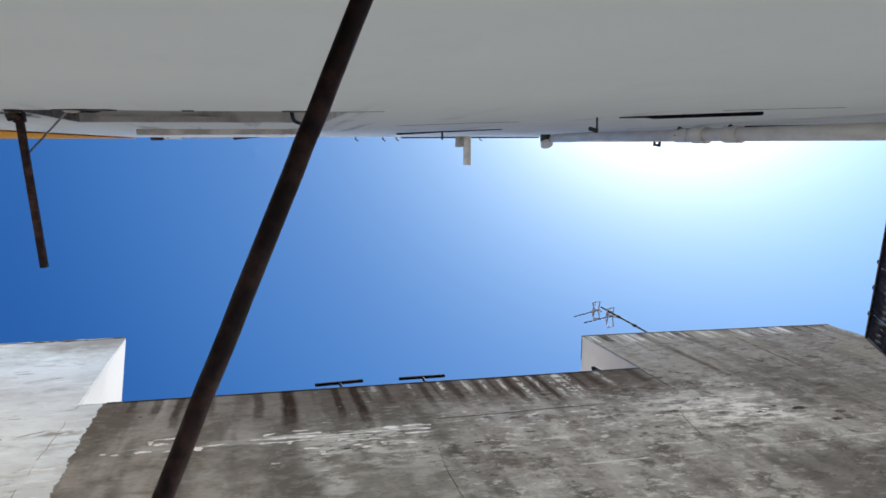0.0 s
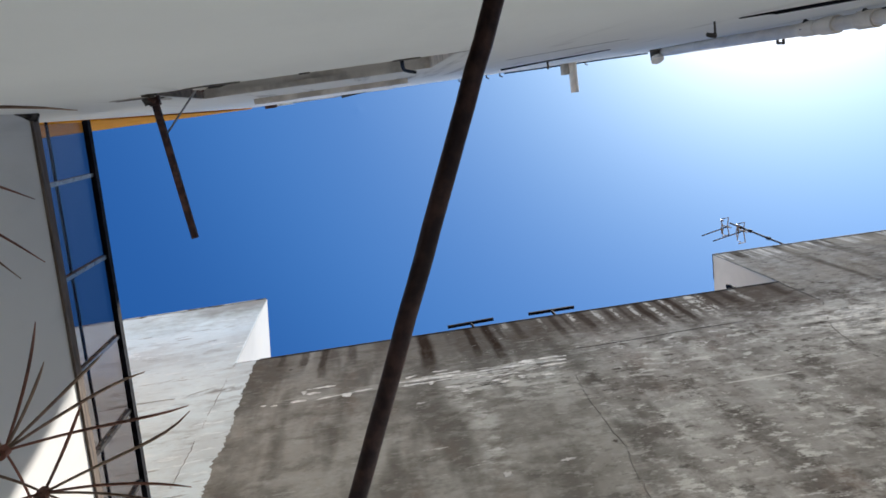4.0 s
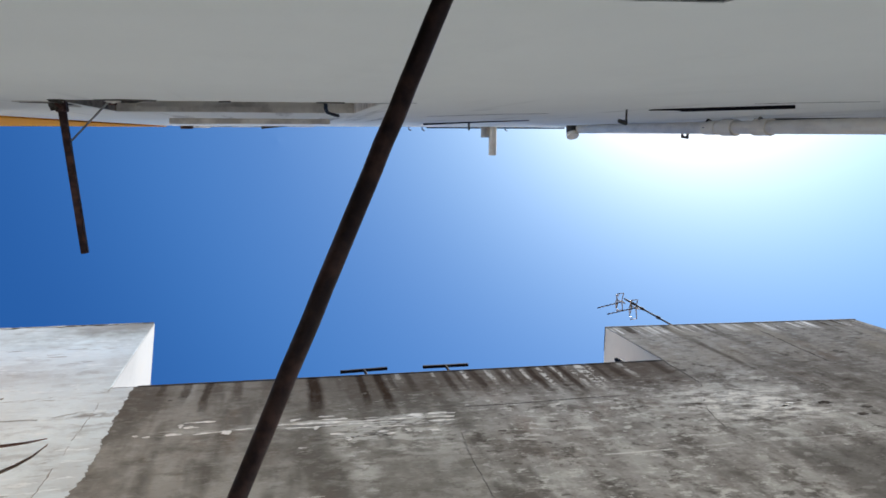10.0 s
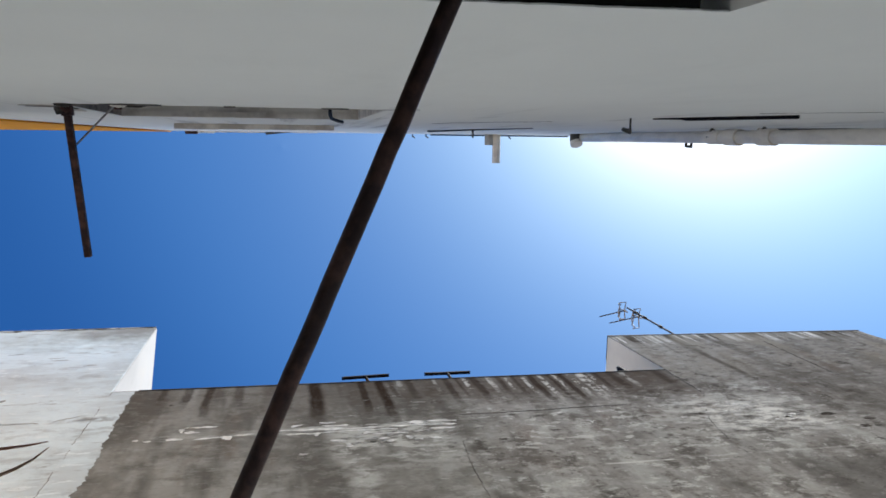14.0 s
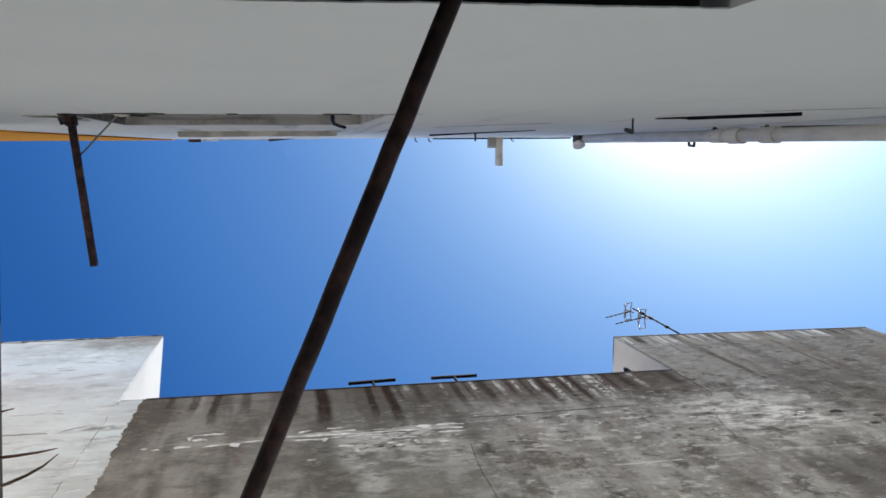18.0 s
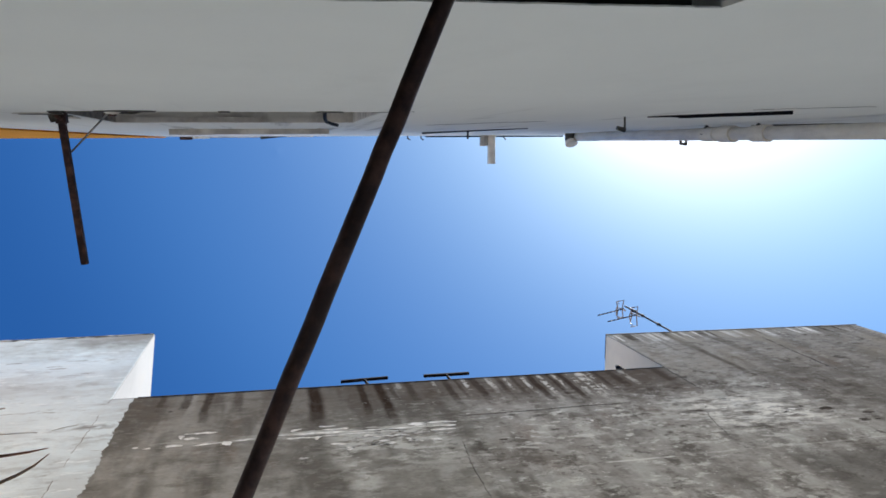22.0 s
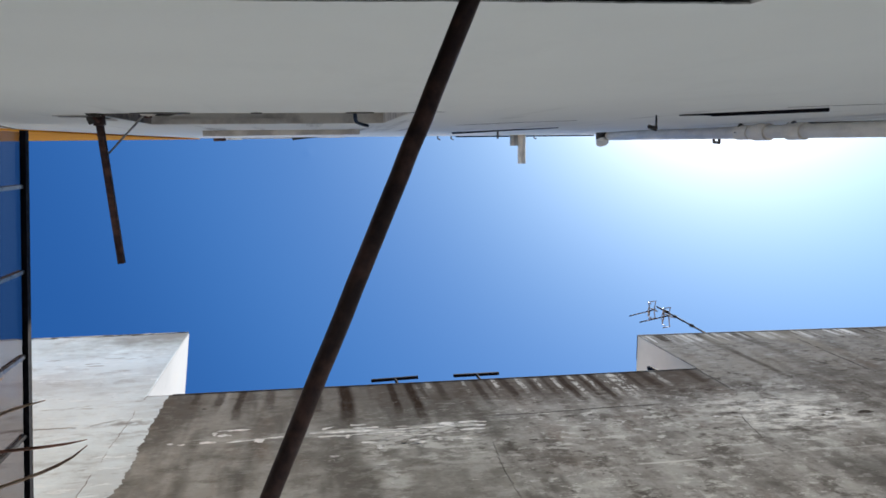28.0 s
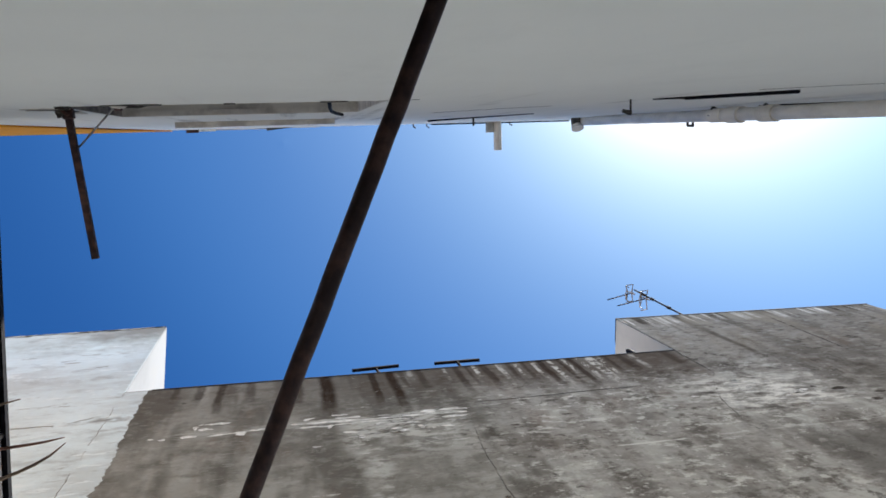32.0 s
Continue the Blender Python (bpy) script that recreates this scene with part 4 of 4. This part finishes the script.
YE = YG - 0.003
tagged(part("wall_west", prism_yz([(-0.20, 0), (YE, 0), (YE, sill_z(YE)), (-0.20, sill_z(-0.20))], -0.22, 0, EM), ENDW), "plain white patio end wall, partly sunlit", "wall", kind="structure")
# dark wedge that tapers down the corner from the sill's end
part("corner_wedge", tube([(-1.484, -0.141, Z + 3.62), (-1.486, -0.143, Z + 3.57), (-1.488, -0.145, Z + 3.52), (-1.489, -0.147, Z + 3.44)], 0.036, 10, 0.002), CHAR, bpy.data.objects["wall_west"], "dark tapering wedge in the corner")
screen = empty("glazed_screen", label="smoky glazed screen with a black top rail on the end wall", category="glass screen")


def sloped(a, b, low, high, x0, x1, f):
    return prism_yz([(a, f(a) + low), (b, f(b) + low), (b, f(b) + high), (a, f(a) + high)], x0, x1, EM)


part("sill", sloped(-0.13, YE, 0.001, 0.068, -0.23, 0.012, sill_z), WOOD, screen, "weathered wooden sill")
part("top_rail", sloped(-0.11, YE, -0.05, 0.0, -0.03, 0.0, rail_z), IRON, screen, "black iron top rail")
part("lower_rail", sloped(-0.11, YE, 0.30, 0.314, -0.06, -0.048, sill_z), BLUED, screen, "thin dark rod behind the panes")
part("end_bar", prism_yz([(YE - 0.032, sill_z(YE) + 0.07), (YE - 0.004, sill_z(YE) + 0.07), (YE - 0.004, rail_z(YE) - 0.05), (YE - 0.032, rail_z(YE) - 0.05)], -0.024, -0.002, EM), IRON, screen)
posts = [0.19, 0.645, 1.10, 1.53, 1.95]
for y in posts:
    part("glazing_bar", prism_yz([(y - 0.010, sill_z(y) + 0.066), (y + 0.010, sill_z(y) + 0.066), (y + 0.010, rail_z(y) - 0.05), (y - 0.010, rail_z(y) - 0.05)], -0.045, -0.012, EM), BARS, screen)
for a, b in zip([-0.11] + posts, posts + [YE]):
    a, b = a + 0.0105, b - 0.0105
    pane = part("pane", prism_yz([(a, sill_z(a) + 0.07), (b, sill_z(b) + 0.07), (b, rail_z(b) - 0.05), (a, rail_z(a) - 0.05)], -0.032, -0.026, EM), TINT, screen)
    pane.visible_shadow = False

# ---- far end: cross wall under a steep dark sheet roof ----
tagged(part("wall_east", block((7.3, -0.285, 0), (7.55, YG - 0.001, Z + 6.9)), ENDW), "plain white cross wall at the far end", "wall", kind="structure")
EAVE = Vector((7.6, YG - 0.002, Z + 7.64))       # upper end of the sheets at the cement-rendered house
ALONG = Vector((0.05, -1.0, -0.07)).normalized()
FALL = Vector((-1.0, 0.0, -1.57)).normalized()
OUT = ALONG.cross(FALL).normalized()
lean = empty("sheet_roof", EAVE, label="steep dark corrugated sheet roof with a pale rim between the houses", category="lean-to roof")
for k in range(8):
    bm = bmesh.new()
    rows = []
    for i in range(13):
        a = 0.302 * k + 0.30 * i / 12
        dip = OUT * (0.005 * math.cos(i * math.pi / 1.5) + 0.004 * (k % 2))
        rows.append([bm.verts.new(ALONG * a + dip + FALL * f + OUT * t) for f, t in ((0, 0), (2.6, 0), (2.6, 0.005), (0, 0.005))])
    for u, v in zip(rows, rows[1:]):
        for j in range(4):
            bm.faces.new((u[j], u[(j + 1) % 4], v[(j + 1) % 4], v[j]))
    bm.faces.new(rows[0])
    bm.faces.new(rows[-1][::-1])
    part("sheet", bm, SHEET, lean)
part("rim", bar(FALL * -0.012, ALONG * 2.42 + FALL * -0.012, 0.022, 0.035, OUT), PVCW, lean, "pale top rim")
for f in (0.10, 1.2, 2.4):
    part("batten", bar(FALL * f - OUT * 0.035, ALONG * 2.42 + FALL * f - OUT * 0.035, 0.05, 0.03, OUT), JAMB, lean, "dark wooden batten")
for a in (0.28, 0.62, 0.95, 1.6, 2.1):
    part("clip", bar(ALONG * a + FALL * -0.02 - OUT * 0.02, ALONG * (a + 0.035) + FALL * -0.005 - OUT * 0.02, 0.05, 0.04, OUT), IRON, lean)

# ---- things on the white house's face ----
beam = empty("iron_bracket", on_white(-0.93, Z + 3.56), label="rusty iron arm with a thin stay, set in the white wall", category="bracket")


def rel(ob, p):
    return Vector(p) - ob.location


root, tip = on_white(-0.927, Z + 3.56, -0.06), Vector((-0.857, 0.512, Z + 3.56))
part("arm", bar(rel(beam, root), rel(beam, tip), 0.029, 0.034, bevel=0.003), RUST, beam)
part("plate", bar(rel(beam, on_white(-0.93, Z + 3.56, 0.001)), rel(beam, on_white(-0.94, Z + 3.56, 0.012)), 0.06, 0.08), RUST, beam)
part("arm_base", bar(rel(beam, root), rel(beam, root.lerp(tip, 0.14)), 0.046, 0.046, bevel=0.006), RUST, beam)
part("stay", tube([rel(beam, on_white(-0.665, Z + 3.325, -0.01)), rel(beam, root.lerp(tip, 0.31) + Vector((0.015, 0, 0.012)))], 0.0042, 8), ALU, beam, "thin grey stay")
part("stay_anchor", tube([rel(beam, on_white(-0.665, Z + 3.325, 0.0)), rel(beam, on_white(-0.665, Z + 3.325, 0.02))], 0.016, 12), RUST, beam)


for x, z, out, size, seed in ((-0.945, 3.55, 0.014, (0.024, 0.022, 0.035), 1), (-0.60, 3.32, 0.002, (0.045, 0.010, 0.025), 3), (-0.88, 3.33, 0.002, (0.03, 0.010, 0.03), 4), (-0.99, 3.56, 0.0, (0.03, 0.005, 0.03), 5)):
    part("mortar", lump(rel(beam, on_white(x, Z + z, out)), size, seed), CHAR, beam, "sooty broken mortar")
part("mortar", lump(rel(beam, on_white(-0.66, Z + 3.30, 0.004)), (0.034, 0.010, 0.026), 6), BARE, beam, "pale lump of mortar")

# stains of bare cement round the bracket and along the joints
for k, (x, z, w, h) in enumerate(((-1.0, 3.50, 0.17, 0.10), (-0.96, 3.80, 0.09, 0.40))):
    r = random.Random(50 + k)
    pts = [(x + w / 2 * math.cos(a) * (1 + r.uniform(-0.3, 0.2)), Z + z + h / 2 * math.sin(a) * (1 + r.uniform(-0.3, 0.2))) for a in (math.tau * i / 18 for i in range(18))]
    ob = part("cement_patch", prism(pts, 0.003, -0.001), DULL, None)
    ob.parent = bpy.data.objects["wall_north"]

for k, (x, z, w, h) in enumerate(((-0.985, 3.52, 0.16, 0.10), (-0.60, 3.285, 0.24, 0.075), (-0.935, 3.66, 0.05, 0.18), (0.22, 3.30, 0.14, 0.05), (-0.22, 3.305, 0.05, 0.04))):
    r = random.Random(80 + k)
    pts = [(x + w / 2 * math.cos(a) * (1 + r.uniform(-0.35, 0.2)), Z + z + h / 2 * math.sin(a) * (1 + r.uniform(-0.35, 0.2))) for a in (math.tau * i / 20 for i in range(20))]
    part("soot_stain", prism(pts, 0.005, -0.001), SOOT, bpy.data.objects["wall_north"])
for pts, w, k in (([(0.42, Z + 3.34), (0.48, Z + 3.33), (0.60, Z + 3.27)], 0.012, 12), ([(2.1, Z + 3.0), (2.35, Z + 2.8), (2.5, Z + 2.72)], 0.008, 13), ([(1.0, Z + 5.0), (1.3, Z + 4.6), (1.6, Z + 4.3)], 0.010, 14)):
    ob = crack(pts, w, None, k, 0.0005)
    ob.parent = bpy.data.objects["wall_north"]

wire = empty("wire_loop", on_white(0.31, Z + 4.0), label="short black wire hook hanging from the window reveal", category="wire")
part("wire", tube([rel(wire, on_white(x, Z + z, out)) for x, z, out in ((0.205, 3.335, 0.0), (0.212, 3.42, 0.010), (0.222, 3.58, 0.018), (0.245, 3.82, 0.024), (0.285, 4.02, 0.027), (0.325, 4.16, 0.029))], 0.009, 8), IRON, wire)

spout = empty("rain_spout", on_white(2.46, Z + 8.5), label="pale pipe spout jutting from the parapet of the white house", category="spout")
part("pipe", tube([rel(spout, on_white(2.475, Z + 8.48, -0.05)), rel(spout, on_white(2.475, Z + 8.48, 0.335))], 0.047, 18), PVCW, spout)
part("stub", tube([rel(spout, on_white(2.388, Z + 8.50, -0.05)), rel(spout, on_white(2.388, Z + 8.50, 0.125))], 0.05, 18), PVC, spout)

PX = 3.17


def on_pipe(z, more=0.0):
    """The drain pipe's axis at a height over the lens; it leans a little out of the wall downwards."""
    return on_white(PX, Z + z, 0.04 + (7.45 - z) * 0.0115 + more)


soil = empty("soil_pipe", on_white(PX, 0.0), label="grey vertical drain pipe with collars and capped elbow", category="drain pipe")
part("pipe", tube([rel(soil, on_pipe(-Z)), rel(soil, on_pipe(7.57))], 0.046, 20), PVCW, soil, smooth=True)
for z, r, h in ((5.02, 0.053, 0.16), (4.80, 0.060, 0.15), (4.42, 0.057, 0.16), (2.4, 0.055, 0.12)):
    part("collar", tube([rel(soil, on_pipe(z - h / 2)), rel(soil, on_pipe(z - h / 2 + 0.02, 0.0)), rel(soil, on_pipe(z + h / 2))], r, 20), PVCW, soil)
for z in (5.06, 4.44):
    part("bracket", bar(rel(soil, on_pipe(z, -0.06)), rel(soil, on_pipe(z, 0.01)) + Vector((-0.04, 0, 0)), 0.035, 0.025), DARKP, soil, "dark pipe bracket")
part("elbow", tube([rel(soil, on_white(3.11, Z + 7.60, 0.0)), rel(soil, on_white(3.11, Z + 7.60, 0.05)), rel(soil, on_white(3.11, Z + 7.585, 0.085))], 0.062, 20), DARKP, soil, "dark rubber elbow")
part("cap", tube([rel(soil, on_white(3.11, Z + 7.585, 0.082)), rel(soil, on_white(3.11, Z + 7.57, 0.112)), rel(soil, on_white(3.11, Z + 7.568, 0.115))], 0.066, 24), PVCW, soil, "pale round cap")
part("hook", tube([rel(soil, on_pipe(5.44, 0.035)), rel(soil, on_pipe(5.44, 0.07)), rel(soil, on_pipe(5.36, 0.075)), rel(soil, on_pipe(5.36, 0.04))], 0.012, 8), DARKP, soil)

cable = empty("wall_cable", on_white(1.7, Z + 5.0), label="black cable fixed down the white wall, with dark strips at pipe and parapet", category="cable")
part("cable", tube([rel(cable, on_white(x, Z + z, 0.006)) for x, z in ((1.36, 7.0), (1.48, 6.7), (1.62, 6.35), (1.93, 5.6))], 0.011, 8, 0.003), IRON, cable)
part("cable", tube([rel(cable, on_white(x, Z + z, 0.004)) for x, z in ((1.93, 3.66), (2.01, 3.54), (2.03, 3.51))], 0.003, 8, 0.010), IRON, cable)
part("cable", tube([rel(cable, on_white(x, Z + z, 0.006)) for x, z in ((2.03, 3.51), (2.14, 3.36), (2.25, 3.22), (2.36, 3.07))], 0.0115, 8), IRON, cable)
# black strip standing for the shadow gap between drain pipe and wall
part("cable", tube([rel(cable, on_white(x, Z + z, 0.006)) for x, z in ((3.50, 5.0), (3.62, 4.9), (3.85, 4.75), (4.08, 4.6))], 0.011, 8, 0.005), IRON, cable)
# thin dark line along the parapet's edge
part("cable", tube([rel(cable, on_white(x, TOPW - 0.02 + 0.012 * noise.noise((x * 3, 0, 0)), 0.010)) for x in (1.72, 1.95, 2.2, 2.5, 2.8, 3.1, 3.45)], 0.008, 8), IRON, cable)
part("cable_clip", tube([rel(cable, on_white(1.70, Z + 6.6, 0.0)), rel(cable, on_white(1.70, Z + 6.6, 0.07))], 0.010, 8), DARKP, cable)
pin = empty("wall_hook", on_white(1.82, Z + 3.70), label="small dark iron hook jutting from the white wall", category="hook")
part("rod", tube([rel(pin, on_white(1.82, Z + 3.70, -0.01)), rel(pin, on_white(1.82, Z + 3.70, 0.072))], 0.0055, 8), DARKP, pin)
part("boss", tube([rel(pin, on_white(1.775, Z + 3.70, 0.058)), rel(pin, on_white(1.80, Z + 3.70, 0.066)), rel(pin, on_white(1.822, Z + 3.70, 0.070))], 0.010, 10, 0.014), DARKP, pin)
nail = empty("roof_nail", on_white(1.18, TOPW - 0.05), label="small bent nail at the parapet edge", category="nail", group="nails at the parapet")
part("shank", tube([(0, -0.02, 0), (0, 0.03, 0), (0.03, 0.045, 0.01)], 0.008, 8), DARKP, nail)
for x in (1.50, 1.66, 2.68):
    copy_thing(nail, Matrix.Translation(on_white(x, TOPW - 0.05)))

# loose pieces of coping on the white parapet
for x0, x1, out, taper, mat, label in ((-0.917, -0.737, 0.021, 0.0, WHITE, "pale coping tile on the white parapet"), (-1.053, -0.919, 0.034, 0.0, RUST, "broken brown tile on the white parapet"),
                                       (-0.735, -0.184, 0.011, 0.0, BARE, "grey cement coping slab on the white parapet"), (-0.182, 0.10, 0.032, 0.030, DARKP, "dark slate on the white parapet"), (0.102, 0.407, 0.006, 0.0, BARE, "grey cement coping slab on the white parapet")):
    bm = block((x0, -0.28, TOPW), (x1, out, TOPW + 0.03), 0.004)
    for v in bm.verts:
        if v.co.y > -0.1:
            v.co.y -= taper * (v.co.x - x0) / (x1 - x0)
    ob = part("coping_tile", bm, mat)
    ob.matrix_world = WM
    tagged(ob, label, "tile", group="loose coping tiles")

# ---- on the roofs ----
tee = empty("line_post", (0, 0, 0), label="black iron T-shaped clothes-line post on the parapet", category="clothes-line post", group="line posts on the parapet")
part("post", tube([(0.03, 0.02, -0.02), (0, 0, 0.19)], 0.014, 10), IRON, tee)
part("crossbar", bar((-0.24, 0, 0.18), (0.24, 0, 0.225), 0.030, 0.026), IRON, tee)
tee.location = (0.815, YG + 0.015, Z + 7.01)
two = copy_thing(tee, pose(1.645, YG + 0.012, Z + 7.01, 0, 5.0, 0))

aerial = empty("tv_aerial", (4.965, YG + 0.05, Z + 8.42), label="twin television aerial on a thin mast on the stairhead", category="aerial")
part("mast", tube([(0.05, 0, 0), (0.04, -0.04, 0.74), (0.03, -0.08, 1.48)], 0.012, 10), AER, aerial)
for zz in (0.5, 0.95, 1.2):
    at = Vector((0.05 - 0.0135 * zz, -0.054 * zz, zz))
    part("clamp", tube([at - Vector((0, 0, 0.03)), at + Vector((0, 0, 0.03))], 0.022, 10), AER, aerial)
for right, left, y0, y1 in (((-0.01, -0.05, 1.44), (-0.41, 0.04, 1.46), -0.13, 0.12), ((0.06, -0.03, 1.12), (-0.40, 0.06, 1.14), -0.12, 0.16)):
    right, left = Vector(right), Vector(left)
    boom = part("boom", tube([right, left], 0.009, 8), AER, aerial)
    hub = right.lerp(left, 0.06)
    for end in (y0, y1):
        p = hub + Vector((0.02, end, 0))
        part("reflector", tube([hub, p, p + Vector((-0.10, 0.01, 0.0))], 0.009, 6), AERB, boom)
        q = hub + Vector((-0.07, end * 0.8, 0.05))
        part("reflector", tube([hub + Vector((-0.05, 0, 0.03)), q, q + Vector((-0.02, 0, -0.12))], 0.008, 6), AERB, boom)
    part("reflector", tube([hub + Vector((0, 0, 0.10)), hub - Vector((0, 0, 0.10))], 0.010, 6), AERB, boom)
    feed = right.lerp(left, 0.25)
    part("dipole", tube([feed + Vector(q) for q in ((0, -0.08, 0), (0.03, 0, 0.03), (0, 0.08, 0), (-0.03, 0, -0.02), (0, -0.08, 0))], 0.008, 6), AERB, boom)
    for f in (0.45, 0.6, 0.75, 0.9):
        at = right.lerp(left, f)
        part("director", tube([at - Vector((0, 0.014, 0.05)), at + Vector((0, 0.014, 0.05))], 0.006, 6), AERB, boom)
vent = empty("roof_stub", (3.67, YG + 0.10, Z + 6.5), label="small dark pipe stub on the flat roof", category="pipe")
part("stub", tube([(0, 0, 0), (0, 0, 0.86), (0.01, 0, 0.93)], 0.05, 12, 0.02), IRON, vent)

# ---- the stake laid across the patio ----
P0, P1 = Vector(((0.1253, -0.1000, CAM_Z + 0.6160))), Vector(((-0.0178, 0.2500, CAM_Z + 0.6242)))
slope = (P1 - P0) / (P1.y - P0.y)


def on_stake(y):
    return P0 + slope * (y - P0.y)


stake = empty("garden_stake", on_stake(0.1), label="brown rusted tube stake with a green plastic sleeve, wedged between walls", category="stake")
y_w = -0.172
part("tube", tube([on_stake(y_w + (0.41 - y_w) * i / 24) - stake.location + Vector((0.0008 * noise.noise((i * 0.9, 0, 1)), 0, 0.0008 * noise.noise((i * 0.9, 5, 1)))) for i in range(25)], 0.0083, 20), STAKE, stake, smooth=True)
part("sleeve", tube([on_stake(0.378) - stake.location, on_stake(0.385) - stake.location, on_stake(1.2) - stake.location, on_stake(YG) - stake.location], 0.0098, 20), GREEN, stake, "green plastic sleeve")

# ---- dry umbrella sedge in a pot ----
pot = empty("clay_pot", (-0.58, 0.36, 0), label="round terracotta pot on the patio floor", category="plant pot")
bm = bmesh.new()
prof = [(0.0, 0.0), (0.12, 0.0), (0.165, 0.26), (0.18, 0.26), (0.18, 0.30), (0.155, 0.30), (0.15, 0.25), (0.0, 0.25)]
rings = [[bm.verts.new((r * math.cos(math.tau * k / 28), r * math.sin(math.tau * k / 28), z)) for k in range(28)] for r, z in prof[1:-1]]
for u, v in zip(rings, rings[1:]):
    for k in range(28):
        bm.faces.new((u[k], u[(k + 1) % 28], v[(k + 1) % 28], v[k]))
bm.faces.new(rings[0][::-1])
part("pot", bm, CLAY, pot)
part("soil", tube([(0, 0, 0.2), (0, 0, 0.262)], 0.153, 24), SOIL, pot, "dry dark soil")
sedge = empty("umbrella_sedge", (-0.58, 0.36, 0.262), label="dried umbrella sedge with radiating thin brown leaves", category="plant")


def sedge_leaf(centre, angle, length, rise, curl, mat, parent):
    """One thin folded leaf blade from the whorl's centre outwards."""
    d = Vector((math.cos(angle), math.sin(angle), 0))
    s = Vector((-d.y, d.x, 0))
    bm = bmesh.new()
    rows = []
    n = 9
    for i in range(n + 1):
        t = i / n
        p = centre + d * length * t + s * curl * t ** 5 + Vector((0, 0, rise * t - 0.35 * length * t * t))
        w = 0.0014 * (0.8 + 0.5 * t) * (1 - t ** 6) + 0.0005
        rows.append([bm.verts.new(p - s * w), bm.verts.new(p + Vector((0, 0, -0.0014))), bm.verts.new(p + s * w), bm.verts.new(p + Vector((0, 0, 0.0006)))])
    for u, v in zip(rows, rows[1:]):
        for j in range(4):
            bm.faces.new((u[j], u[(j + 1) % 4], v[(j + 1) % 4], v[j]))
    bm.faces.new(rows[0][::-1])
    bm.faces.new(rows[-1])
    part("leaf", bm, mat, parent)


# each whorl: its centre, and for each leaf the way it points, its length and how far its tip curls
whorls = [((-0.428, 0.399, Z + 0.84), ((-0.27, 0.192, -0.022), (0.127, 0.165, 0.0), (0.311, 0.182, 0.012), (-1.005, 0.12, 0.0), (1.311, 0.153, 0.01), (0.821, 0.143, 0.0), (1.52, 0.124, 0.0), (1.94, 0.13, -0.01), (2.41, 0.12, 0.0), (2.92, 0.11, 0.01), (-2.64, 0.10, 0.0))),
          ((-0.469, 0.349, Z + 0.86), ((-0.045, 0.215, -0.012), (-0.416, 0.187, 0.006), (-0.642, 0.165, 0.0), (-0.976, 0.12, 0.0), (-1.134, 0.162, 0.0), (-2.08, 0.12, 0.0), (-3.0, 0.12, 0.0), (2.49, 0.12, 0.0), (1.458, 0.184, 0.02))),
          ((-0.673, -0.06, Z + 0.90), ((0.623, 0.347, 0.0), (0.714, 0.333, 0.0), (0.425, 0.314, 0.0), (0.079, 0.355, 0.01), (1.3, 0.26, 0.0), (2.0, 0.24, 0.0), (2.8, 0.22, 0.0)))]
for centre, leaves in whorls:
    c = Vector(centre) - sedge.location
    foot = Vector((rng.uniform(-0.06, 0.06), rng.uniform(-0.06, 0.06), 0))
    stem = part("stem", tube([foot, foot.lerp(c, 0.4) + Vector((-0.02, 0, 0)), foot.lerp(c, 0.8) + Vector((-0.015, 0, 0)), c], 0.0045, 10, 0.003), CULM, sedge)
    part("node", tube([c - Vector((0, 0, 0.012)), c + Vector((0, 0, 0.004))], 0.007, 10), DRYRED, stem)
    for ang, length, curl in leaves:
        sedge_leaf(c, ang, length, 0.33 * length, curl, DRYRED if rng.random() < 0.4 else DRY, stem)
